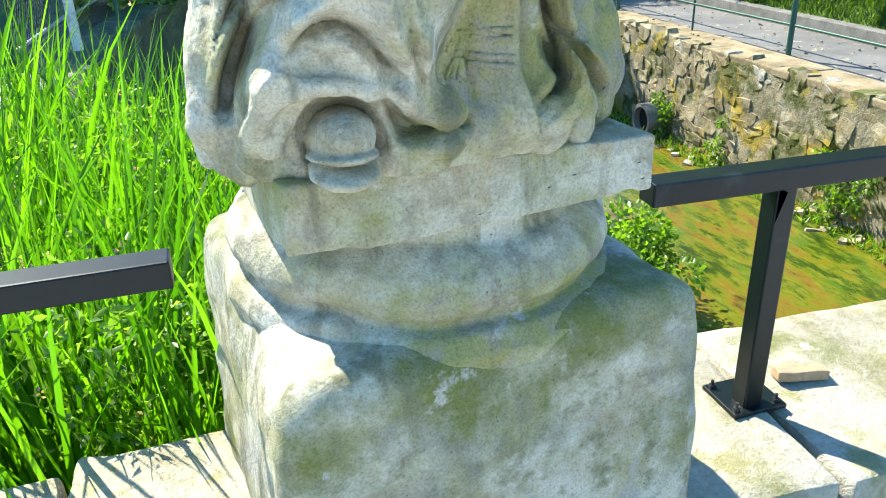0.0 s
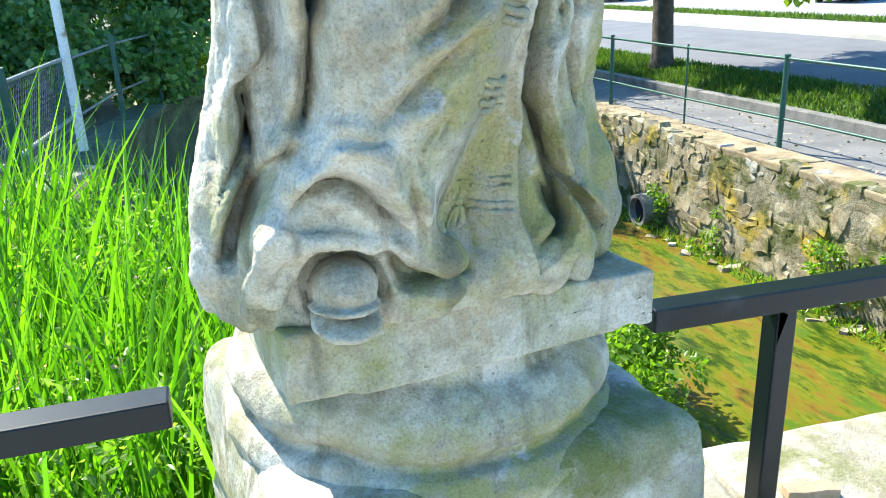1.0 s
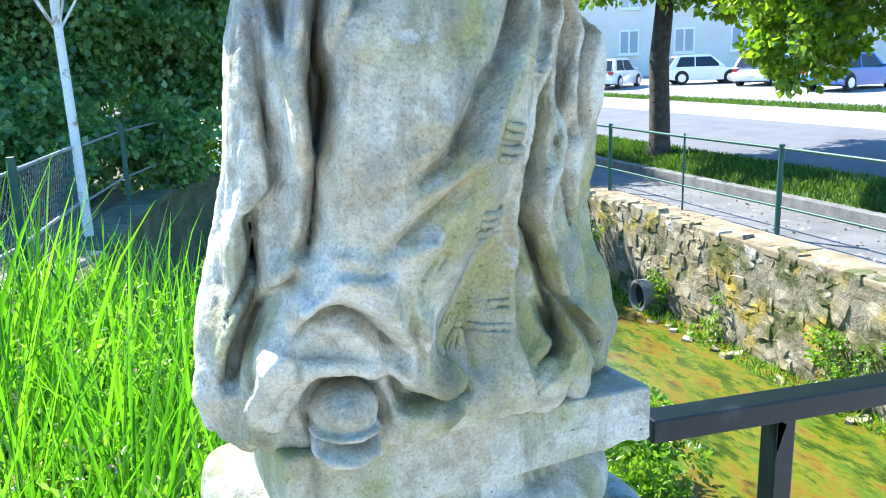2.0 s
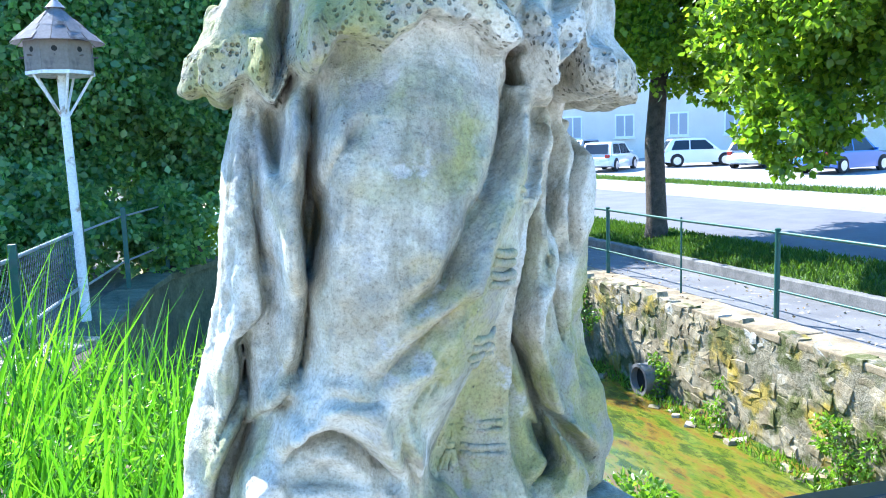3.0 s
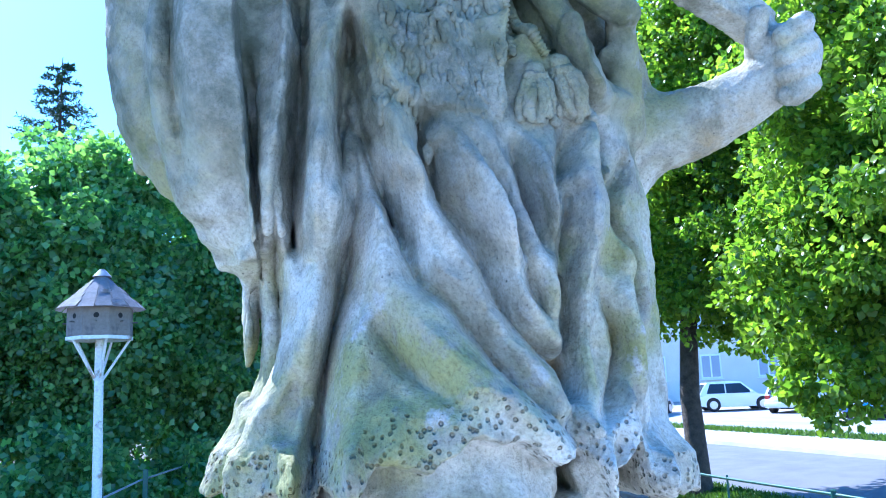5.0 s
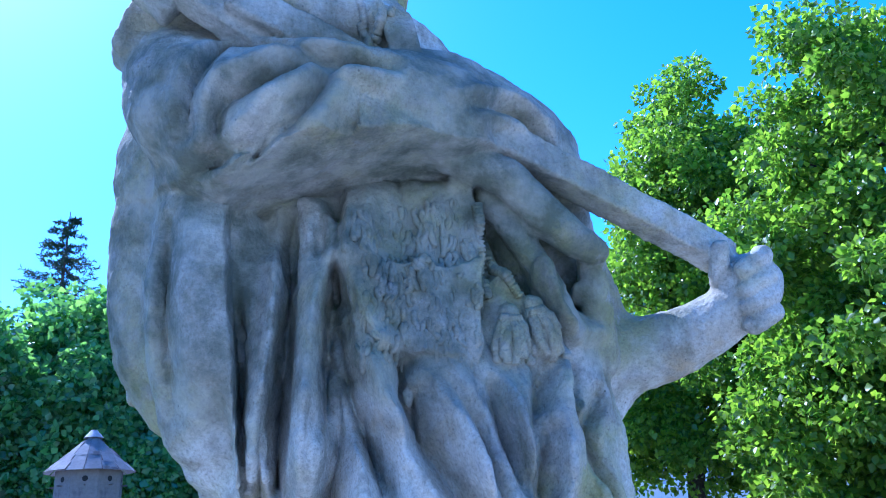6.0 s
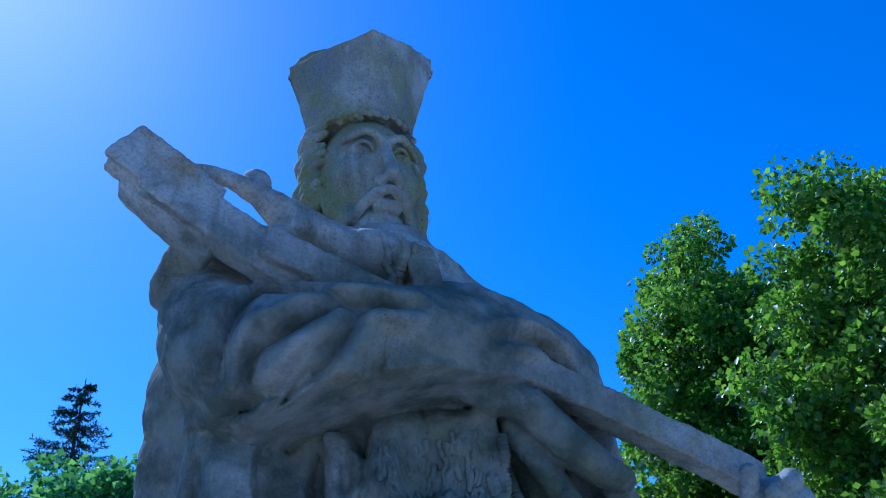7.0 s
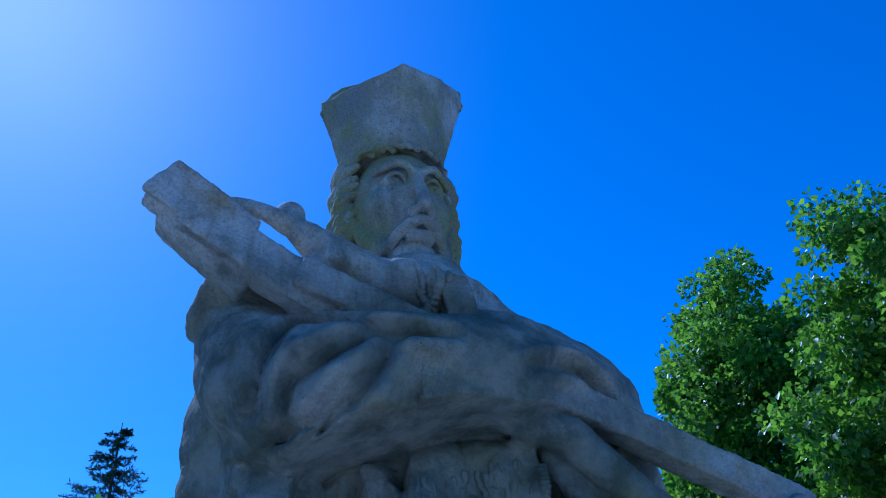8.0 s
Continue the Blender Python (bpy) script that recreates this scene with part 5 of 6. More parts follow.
def skin(field, low, cell):
    """The skin where the field is zero, as quads."""
    inside = field < 0
    count = np.zeros(np.array(field.shape) - 1, np.int8)
    for i in (0, 1):
        for j in (0, 1):
            for k in (0, 1):
                count += inside[i:i + count.shape[0], j:j + count.shape[1], k:k + count.shape[2]]
    cells = np.argwhere((count > 0) & (count < 8))
    place, hits = np.zeros((len(cells), 3)), np.zeros(len(cells))
    for axis in range(3):
        for p in (0, 1):
            for q in (0, 1):
                a = cells.copy()
                a[:, (axis + 1) % 3] += p
                a[:, (axis + 2) % 3] += q
                b = a.copy()
                b[:, axis] += 1
                fa, fb = field[tuple(a.T)].astype(float), field[tuple(b.T)].astype(float)
                on = (fa < 0) != (fb < 0)
                t = np.where(on, fa / np.where(on, fa - fb, 1), 0)
                place += on[:, None] * (a + t[:, None] * (b - a))
                hits += on
    verts = low + cell * place / hits[:, None]
    index = np.full(count.shape, -1, np.int32)
    index[tuple(cells.T)] = np.arange(len(cells))
    faces = []
    for axis in range(3):
        n = [slice(1, -1)] * 3
        n[axis] = slice(0, -1)
        m = list(n)
        m[axis] = slice(1, None)
        a, b = inside[tuple(n)], inside[tuple(m)]
        for sign in (True, False):
            e = np.argwhere((a != b) & (a == sign)) + 1
            e[:, axis] -= 1
            o = [e.copy() for _ in range(4)]
            p, q = (axis + 1) % 3, (axis + 2) % 3
            o[1][:, p] -= 1
            o[2][:, p] -= 1
            o[2][:, q] -= 1
            o[3][:, q] -= 1
            f = np.stack([index[tuple(x.T)] for x in o], 1)
            faces.append(f if sign else f[:, ::-1])
    f = np.concatenate(faces)
    return verts, f[(f >= 0).all(1)]


verts, faces = skin(*BODY)
head_verts, head_faces = skin(*HEAD_FIELD)
verts, faces = np.concatenate([verts, head_verts]), np.concatenate([faces, head_faces + len(verts)])
starts = len(verts) + np.cumsum([0] + [len(q) for q, _ in ORNAMENTS])
verts = np.concatenate([verts] + [q for q, _ in ORNAMENTS])
faces = np.concatenate([faces] + [f + s for (_, f), s in zip(ORNAMENTS, starts)])
statue = from_arrays("statue", verts, faces, STONE, smooth=180)
normals = np.empty(len(verts) * 3, np.float32)
statue.data.vertices.foreach_get("normal", normals)
fine = np.array([(0.0030 * noise.noise(q * 14) + 0.0022 * noise.noise(q * 45) + 0.0013 * noise.noise(q * 110)) * (0.5 if q.z > 1.68 else 1.0) for q in map(Vector, verts)], np.float32)
statue.data.vertices.foreach_set("co", (verts + normals.reshape(-1, 3) * fine[:, None]).astype(np.float32).ravel())
statue.data.update()
lace = np.zeros(len(verts), np.float32)
rise = verts[:, 2] - np.interp(verts[:, 0], *HEM)
lace[(rise > -0.03) & (rise < 0.055) & (verts[:, 2] > 0.57)] = 1
lace[(verts[:, 1] > -0.1) | (rise < 0.002)] = 0
statue.data.attributes.new("lace", "FLOAT", "POINT").data.foreach_set("value", lace)
# darker tone over cape and sleeves, set by height
dark_band = ease((verts[:, 2] - 0.88) / 0.25) * (1 - ease((verts[:, 2] - 1.50) / 0.10)) * (1 - 0.7 * ease((verts[:, 0] - 0.27) / 0.06)) * 0.88
statue.data.attributes.new("dark_band", "FLOAT", "POINT").data.foreach_set("value", dark_band.astype(np.float32))
statue.matrix_world = pose(0.12, 1.19, 1.262, 0, 0, -4)
tagged(statue, "weathered limestone statue of a robed figure holding a cross", "statue")


# ---- fences ----
far_fence = thing("footpath_fence", "green painted tube fence along the footpath above the stream wall", "fence", (7.05, 8.39, -0.63))
for i, y in enumerate((-4.6, -2.25, 0.0, 2.15, 4.45, 6.8, 9.2)):
    slim = i == 3
    part("post", tube([(0, y, -0.02), (0, y, 1.24)], 0.016 if slim else 0.036, 12), GREEN, far_fence, smooth=40)
    if not slim:
        part("post_cap", tube([(0, y, 1.235), (0, y, 1.25), (0, y, 1.26)], [0.04, 0.04, 0.015], 12), GREEN, far_fence, smooth=40)
for y0, y1 in ((-7, 0.0), (0.0, 4.45), (4.45, 10)):
    for z, r in ((1.20, 0.021), (0.44, 0.017)):
        part("cross_rail", tube([(0, y0, z), (0, (y0 + y1) / 2, z - 0.012), (0, y1, z)], r, 10), GREEN, far_fence, smooth=40)

mesh_fence = thing("wire_mesh_fence", "old chain-link fence with grey tube rails on the bank wall", "fence", (-1.41, 9.05, 0.06))
run = [(-0.75, -4.4), (-0.42, -3.3), (-0.19, -2.25), (0.02, 0.06), (0.3, 2.0), (0.75, 3.6)]
for z in (0.36, 0.96):
    part("tube_rail", tube([(x, y, z + 0.008 * i) for i, (x, y) in enumerate(run[:4])], 0.02, 8), GREYRAIL, mesh_fence, smooth=40)
    part("tube_rail", tube([(x, y, z + 0.02 * i) for i, (x, y) in enumerate(run[3:])], 0.013, 8), GREYRAIL, mesh_fence, smooth=40)
for x, y in run[1:]:
    part("fence_post", box(0.06, 0.06, 1.12, (x + 0.06, y + 0.02, 0.55), 0.006), GREEN, mesh_fence)
wires = bmesh.new()
length = 4.4
for k in range(62):
    s = k / 62
    for lean in (1, -1):
        pts = []
        for j in range(15):
            f = min(max(s + lean * (j / 14) * 0.16, 0), 1)
            y = -4.4 + f * length
            x = np.interp(y, [p[1] for p in run[:4]], [p[0] for p in run[:4]])
            pts.append((x + 0.005 * (-1) ** j, y, 0.0 + 1.0 * j / 14))
        tube(pts[::2], 0.0035, 3, wires)
part("wire_mesh", wires, WIRE, mesh_fence, "fine diamond wire mesh")


# ---- bird house on its pole ----
birdhouse = thing("birdhouse", "six-sided wooden birdhouse with shingled roof on a flaking white pole", "birdhouse", (-1.37, 9.05, 0.06))
part("pole", tube([(0.03, 0, 0), (0.02, 0, 1.2), (0, 0, 2.45), (0, 0, 2.62)], [0.052, 0.05, 0.045, 0.045], 14), WHITEPOLE, birdhouse, "white pole with flaking paint", smooth=40)
bm = bmesh.new()
bmesh.ops.create_cone(bm, cap_ends=True, segments=8, radius1=0.34, radius2=0.34, depth=0.035, matrix=pose(0, 0, 2.63, 0, 0, 22.5))
part("platform", bm, WHITEPOLE, birdhouse)
for k in range(8):
    a = math.radians(45 * k)
    wall_panel = part("wall_panel", box(0.252, 0.02, 0.30, (0, 0, 0), 0.003), BOARD, birdhouse)
    wall_panel.matrix_world = pose(-1.37 + 0.30 * math.sin(a), 9.05 - 0.30 * math.cos(a), 0.06 + 2.795, 0, 0, math.degrees(a))
    # the hole is a flat disc, its shade put into the colour
    bm = bmesh.new()
    bmesh.ops.create_circle(bm, cap_ends=True, radius=0.028, segments=14, matrix=pose(0, -0.0125, 0.06, 90, 0, 0))
    hole_ob = part("entrance_hole", bm, HOLE_DARK, wall_panel)
    part("perch", tube([(0, -0.01, 0.0), (0, -0.07, 0.0)], 0.008, 6), BOARD, wall_panel)
for k in range(5):
    a = math.radians(72 * k + 20)
    part("brace", tube([(0.04 * math.sin(a), -0.04 * math.cos(a), 2.2), (0.30 * math.sin(a), -0.30 * math.cos(a), 2.62)], 0.014, 6), WHITEPOLE, birdhouse)
rnd = random.Random(5)
for row in range(5):
    r0, r1 = 0.45 - row * 0.083, 0.45 - (row + 1) * 0.083 - 0.02
    z0, z1 = 2.93 + row * 0.075, 2.93 + (row + 1) * 0.075 + 0.02
    count = max(6, 16 - 2 * row)
    for k in range(count):
        a0, a1 = 2 * math.pi * (k + 0.5 * (row % 2)) / count, 2 * math.pi * (k + 0.96 + 0.5 * (row % 2)) / count
        bm = bmesh.new()
        lift = rnd.uniform(0, 0.012)
        v = [bm.verts.new((r * math.cos(a), r * math.sin(a), z + lift)) for r, a, z in ((r0, a0, z0), (r0, a1, z0), (max(r1, 0.02), a1, z1), (max(r1, 0.02), a0, z1))]
        bm.faces.new(v)
        bmesh.ops.solidify(bm, geom=bm.faces[:], thickness=0.014)
        part("shingle", bm, SHINGLE, birdhouse)
bm = bmesh.new()
bmesh.ops.create_cone(bm, cap_ends=True, segments=12, radius1=0.10, radius2=0.03, depth=0.08, matrix=pose(0, 0, 3.33))
part("roof_cap", bm, SHINGLE, birdhouse, smooth=30)


# ---- leaves ----
def leaf_mesh(name, places, ways, sizes, mat, parent=None, label="", width=0.6, rng=None):
    """Many folded leaves: each two triangles about its rib."""
    n = len(places)
    ways = ways / (np.linalg.norm(ways, axis=1, keepdims=True) + 1e-9)
    other = rng.normal(size=(n, 3))
    side = np.cross(ways, other)
    side /= np.linalg.norm(side, axis=1, keepdims=True) + 1e-9
    up = np.cross(side, ways)
    s = sizes[:, None]
    a = places
    b = places + ways * s * 0.45 + side * s * width * 0.5 + up * s * 0.10
    c = places + ways * s - up * s * 0.08
    d = places + ways * s * 0.45 - side * s * width * 0.5 + up * s * 0.10
    verts = np.stack([a, b, c, d], 1).reshape(-1, 3)
    i = np.arange(n)[:, None] * 4
    faces = np.concatenate([i + np.array([[0, 1, 2]]), i + np.array([[0, 2, 3]])])
    return from_arrays(name, verts, faces, mat, parent, label)


def clumps(rng, centres, radii, per, droop=0.4, flat=0.75):
    """Leaf places and ways about clump centres."""
    n = len(centres) * per
    c = np.repeat(centres, per, 0)
    r = np.repeat(radii, per)[:, None]
    d = rng.normal(size=(n, 3))
    d /= np.linalg.norm(d, axis=1, keepdims=True)
    p = d * r * rng.uniform(0.35, 1.0, (n, 1)) ** 0.6
    p[:, 2] *= flat
    way = d + rng.normal(size=(n, 3)) * 0.6
    way[:, 2] -= droop
    return c + p, way


def tree(name, label, at, trunk_r, fork, crown, count, clump_r, per, leaf, mat, seed, group="", low=0.0):
    """A tree: tapered trunk, limbs that reach clumps, and a crown of many leaves with gaps. crown: centre offset and radii."""
    rng = np.random.default_rng(seed)
    t = thing(name, label, "tree", at, 0, group)
    co, cr = np.array(crown[0]), np.array(crown[1])
    d = rng.normal(size=(count, 3))
    d /= np.linalg.norm(d, axis=1, keepdims=True)
    lump = 0.82 + 0.22 * np.array([noise.noise(Vector(q * 2.2 + seed)) for q in d]) * 1.6
    c = co + d * cr * (rng.uniform(0.25, 1.0, (count, 1)) ** 0.45) * lump[:, None]
    c = c[c[:, 2] > low]
    top = co[2] + cr[2] * 0.6
    pts = [(0, 0, -0.1), (0.02, 0.01, 0.4), (-0.03, 0.03, fork * 0.6), (0.05, -0.03, fork), (co[0] * 0.5, co[1] * 0.5, (fork + top) / 2), (co[0] * 0.8, co[1] * 0.8, top)]
    bm = tube(pts, [trunk_r * 1.35, trunk_r * 1.05, trunk_r * 0.95, trunk_r * 0.85, trunk_r * 0.5, trunk_r * 0.12], 14)
    part("trunk", bm, BARK, t, "dark rough bark", smooth=60)
    for q in c[rng.permutation(len(c))[:30]]:
        limb = bmesh.new()
        z = min(max(fork * 0.9, q[2] - 0.55 * math.hypot(q[0], q[1])), top)
        f = np.interp(z, [0, fork, top], [0, 0.1, 0.8])
        a = Vector((co[0] * f, co[1] * f, z))
        b = Vector(q)
        m = (a + b) / 2 + Vector((0, 0, 0.25))
        tube([a, m, b], [trunk_r * 0.26, trunk_r * 0.13, trunk_r * 0.04], 6, limb)
        part("limb", limb, BARK, t, smooth=60)
    p, w = clumps(rng, c, clump_r * rng.uniform(0.6, 1.25, len(c)), per)
    leaf_mesh("crown", p, w, leaf * rng.uniform(0.6, 1.25, len(p)), mat, t, "dense leaves lit from behind", 0.85, rng)
    return t


tree("maple_tree", "tall leafy maple with dark trunk on the grass verge", (9.3, 14.8, -0.32), 0.21, 3.4, ((1.5, 0.0, 8.2), (3.0, 3.0, 5.2)), 480, 0.55, 170, 0.14, MAPLE, 3, "verge trees", 2.4)
tree("maple_tree", "broad leafy maple with low hanging branches by the road", (9.9, 8.2, -0.25), 0.2, 3.0, ((0.2, 0.7, 6.2), (3.3, 3.1, 4.5)), 520, 0.48, 170, 0.125, MAPLE, 8, "verge trees", 2.3)

# low boughs of the two maples
rng = np.random.default_rng(21)
maples = [o for o in bpy.data.objects if o.name.startswith("maple_tree")]


def boughs(owner, centre, radii, count, size, per, label):
    """Low leafy boughs of a tree, within an oval of the world."""
    d = rng.normal(size=(count, 3))
    d /= np.linalg.norm(d, axis=1, keepdims=True)
    c = np.array(centre) + d * np.array(radii) * rng.uniform(0.3, 1.0, (count, 1)) ** 0.5 - np.array(owner.matrix_world.translation)
    p, w = clumps(rng, c, size * rng.uniform(0.6, 1.2, count), per)
    leaf_mesh("hanging_bough", p, w, 0.14 * rng.uniform(0.6, 1.2, len(p)), MAPLE, owner, label, 0.85, rng)


boughs(maples[1], (8.6, 9.9, 2.0), (0.7, 0.8, 0.7), 34, 0.26, 70, "bough hanging over the path")
boughs(maples[1], (9.3, 10.5, 3.5), (1.7, 1.7, 1.3), 100, 0.36, 100, "low leafy boughs")
boughs(maples[0], (10.2, 13.9, 4.1), (2.4, 2.2, 1.5), 130, 0.42, 110, "low leafy boughs")
boughs(maples[0], (8.3, 15.2, 4.8), (1.5, 1.5, 1.9), 100, 0.42, 100, "low leafy boughs")

# the dark thicket of the stream bank
rng = np.random.default_rng(4)
for k, (x, y, rx, ry, top) in enumerate(((-7.4, 13.6, 2.2, 1.7, 6.6), (-4.6, 13.2, 2.0, 1.6, 6.5), (-2.3, 13.8, 1.9, 1.7, 6.9), (-0.2, 14.8, 1.8, 1.6, 6.3), (2.2, 16.6, 2.2, 1.8, 5.9), (5.0, 19.0, 2.4, 2.0, 6.2))):
    tree("thicket_tree", "dense dark-leaved tree shading the stream bank", (x, y, 0.0), 0.14, 1.2, ((0, 0, top * 0.53), (rx, ry, top * 0.5)), 250, 0.5, 190, 0.125, SHADE, 30 + k, "thicket trees", 0.25)
# added trees behind the camera, never in view, to hold off low sky light
first = [o for o in bpy.data.objects if o.name.startswith("thicket_tree")][2]
for x, y, turn in ((-6, -14.5, 100), (0, -15, 290), (6, -14.5, 10)):
    behind = copy_thing(first, pose(x, y, 0.0, 0, 0, turn))
    behind["label"] = "unseen dark-leaved tree, added to block low sky light"
for k, (x, y, r) in enumerate(((-3.6, 11.6, 0.9), (-2.2, 11.9, 0.9), (-5.2, 10.8, 1.0), (-0.9, 13.0, 0.8))):
    bush = thing("shrub", "dark low shrub under the trees", "shrub", (x, y, 0.05), 0, "bank shrubs")
    c = rng.normal(size=(70, 3)) * np.array((r, r * 0.7, r * 0.7)) * 0.5 + np.array((0, 0, r * 0.8))
    c[:, 2] = np.abs(c[:, 2])
    p, w = clumps(rng, c, np.full(70, 0.3), 80)
    leaf_mesh("foliage", p, w, 0.12 * rng.uniform(0.6, 1.2, len(p)), SHADE, bush, "", 0.8, rng)
for x, y, z, r, n in ((-0.1, 15.4, -0.6, 0.8, 60), (1.3, 14.6, -0.9, 0.9, 70), (6.0, 13.7, -1.3, 0.75, 60), (6.2, 15.2, -0.8, 0.9, 60), (3.4, 5.6, -1.95, 0.45, 26), (2.9, 4.9, -2.0, 0.4, 20)):
    bush = thing("bush", "bright green bush by the stream, sunlit", "bush", (x, y, z), 0, "stream bushes")
    c = rng.normal(size=(n, 3)) * r * 0.45 + np.array((0, 0, r * 0.9))
    c[:, 2] = np.abs(c[:, 2])
    p, w = clumps(rng, c, np.full(n, 0.22), 90)
    leaf_mesh("foliage", p, w, 0.075 * rng.uniform(0.6, 1.3, len(p)), BUSH, bush, "", 0.6, rng)

# spruce far behind
spruce = thing("spruce", "distant blue-green spruce with drooping branches", "tree", (-4.77, 24.6, 0.0), 0)
part("trunk", tube([(0, 0, 0), (0, 0, 7), (0, 0, 12.3)], [0.2, 0.11, 0.012], 8), BARK, spruce, smooth=60)
rng = np.random.default_rng(9)
places, ways = [], []
for k in range(170):
    z = 4.0 + 8.1 * rng.uniform() ** 0.9
    reach = 0.22 + (12.2 - z) * 0.46 * rng.uniform(0.7, 1.1)
    a = rng.uniform(0, 2 * math.pi)
    out = np.array((math.cos(a), math.sin(a), 0))
    for s in np.linspace(0.05, 1, 26):
        q = out * reach * s + np.array((0, 0, z - 0.35 * reach * s + 0.28 * reach * s * s))
        for _ in range(3):
            places.append(q)
            ways.append(out * 0.6 + rng.normal(size=3) * 0.6 + np.array((0, 0, -0.1)))
leaf_mesh("needles", np.array(places), np.array(ways), 0.15 * rng.uniform(0.6, 1.2, len(places)), NEEDLE, spruce, "", 0.22, rng)

# ---- reeds and weeds of the near bank ----
strip("reed_bank", [-3.2, -2.2, -1.0, 0.1, 0.7], [-0.6, -0.75, -0.85, -1.2, -2.1], 1.5, 7.2, 20, SOIL, "muddy bank under the reeds", "bank", wob=0.06)
rng = np.random.default_rng(12)
n, seg = 2500, 7
bx = rng.uniform(-2.9, 0.25, n)
by = 1.72 + 4.8 * rng.uniform(0, 1, n) ** 1.5
wall_x = np.interp(by, [3.0, 5.2, 6.84], [-2.8, -2.1, -1.5])
keep = bx > wall_x
bx, by = bx[keep], by[keep]
n = len(bx)
tip = np.clip(0.98 + 0.02 * by - 0.30 * (bx + 0.9) - 0.16 * np.maximum(by - 3, 0), 0.25, 1.45) + rng.normal(size=n) * 0.22
foot = np.interp(bx, [-2.2, -1.0, 0.1, 0.7], [-0.75, -0.85, -1.2, -2.1])
lean = rng.normal(size=(n, 2)) * 0.25
arch = rng.uniform(0.2, 1.0, n) ** 2 * 0.55
turn = rng.uniform(0, 2 * math.pi, n)
width = rng.uniform(0.009, 0.023, n)
verts = np.zeros((n, seg + 1, 3, 3))
for j in range(seg + 1):
    s = j / seg
    off = lean * s + (lean / (np.linalg.norm(lean, axis=1, keepdims=True) + 1e-6)) * (arch * s ** 3)[:, None]
    z = foot + (tip - foot) * (s - 0.28 * arch * s ** 4)
    wd = width * (1 - s ** 2.2) + 0.0006
    for m, e in enumerate((-1, 0, 1)):
        verts[:, j, m, 0] = bx + off[:, 0] + e * wd * np.cos(turn)
        verts[:, j, m, 1] = by + off[:, 1] + e * wd * np.sin(turn)
        verts[:, j, m, 2] = z
        if e == 0:
            verts[:, j, m, 0] -= wd * 0.35 * np.sin(turn)
            verts[:, j, m, 1] += wd * 0.35 * np.cos(turn)
i = (np.arange(n)[:, None, None] * (seg + 1) + np.arange(seg)[None, :, None]) * 3 + np.arange(2)[None, None, :]
faces = np.stack([i, i + 1, i + 4, i + 3], -1).reshape(-1, 4)
tagged(from_arrays("reeds", verts.reshape(-1, 3), faces, REED, smooth=180), "tall bright green reed blades lit by the sun", "reeds", kind="stuff")
c = np.stack([rng.uniform(-2.3, 0.1, 420), 1.75 + 3.4 * rng.uniform(0, 1, 420) ** 1.4, rng.uniform(-0.7, 0.72, 420)], 1)
c[:, 2] -= 0.35 * np.maximum(c[:, 0] + 0.6, 0)
p, w = clumps(rng, c, np.full(420, 0.11), 46, 0.1, 1.3)
tagged(leaf_mesh("weeds", p, w, 0.042 * rng.uniform(0.5, 1.3, len(p)), WEED, None, "", 0.45, rng), "small-leaved green weeds growing between the reeds", "weeds", kind="stuff")
stems = bmesh.new()
for q in c[::3]:
    tube([(q[0], q[1], q[2] - 0.7), (q[0] + 0.01, q[1], q[2] - 0.3), (q[0], q[1], q[2] + 0.1)], [0.004, 0.003, 0.0015], 4, stems)
tagged(part("weed_stems", stems, WEED), "thin upright weed stems among the reeds", "stems", kind="stuff")
f = c[(c[:, 2] > 0.0)][:70] + rng.normal(size=(len(c[(c[:, 2] > 0.0)][:70]), 3)) * 0.05
p, w = clumps(rng, f, np.full(len(f), 0.018), 9, -0.5, 1.0)
tagged(leaf_mesh("blossoms", p, w, 0.016 * rng.uniform(0.7, 1.3, len(p)), PETAL, None, "", 0.8, rng), "tiny pale pink blossoms on the weeds", "flowers", kind="stuff")


def turf(name, n, x0, x1, y0, y1, z_of, size, label, seed, mat=None):
    r = np.random.default_rng(seed)
    q = np.stack([r.uniform(x0, x1, n), r.uniform(y0, y1, n), np.zeros(n)], 1)
    q[:, 2] = z_of(q[:, 0], q[:, 1])
    way = r.normal(size=(n, 3)) * 0.45 + np.array((0, 0, 1.0))
    tagged(leaf_mesh(name, q, way, size * r.uniform(0.5, 1.4, n), mat or GRASS, None, "", 0.16, r), label, "grass", kind="stuff")


turf("verge_grass", 26000, 8.72, 9.85, 6.0, 24.0, lambda x, y: np.interp(x, [8.7, 9.2, 9.75], [-0.44, -0.31, -0.21]), 0.11, "sun-dappled grass on the verge", 2)
turf("lot_grass", 9000, 17.3, 18.3, 12.0, 40.0, lambda x, y: 0.12 + 0 * x, 0.16, "bright grass strip at the car park edge", 6)
turf("wall_foot_weeds", 800, 6.05, 6.42, 4.8, 12.0, lambda x, y: -2.03 + 0 * x, 0.12, "yellow-green weeds at the foot of the stream wall", 7, BUSH)
rng = np.random.default_rng(15)
c = np.array([(6.33, 10.05, -1.7), (6.3, 10.0, -1.55), (6.3, 6.7, -1.45), (6.25, 6.5, -1.7), (6.3, 6.3, -1.55), (6.3, 5.7, -1.3), (6.3, 12.5, -0.9), (6.35, 12.9, -0.6), (6.3, 12.2, -1.3), (6.35, 8.8, -1.75)])
c = np.repeat(c, 6, 0) + rng.normal(size=(60, 3)) * np.array((0.03, 0.18, 0.14))
p, w = clumps(rng, c, np.full(60, 0.10), 40)
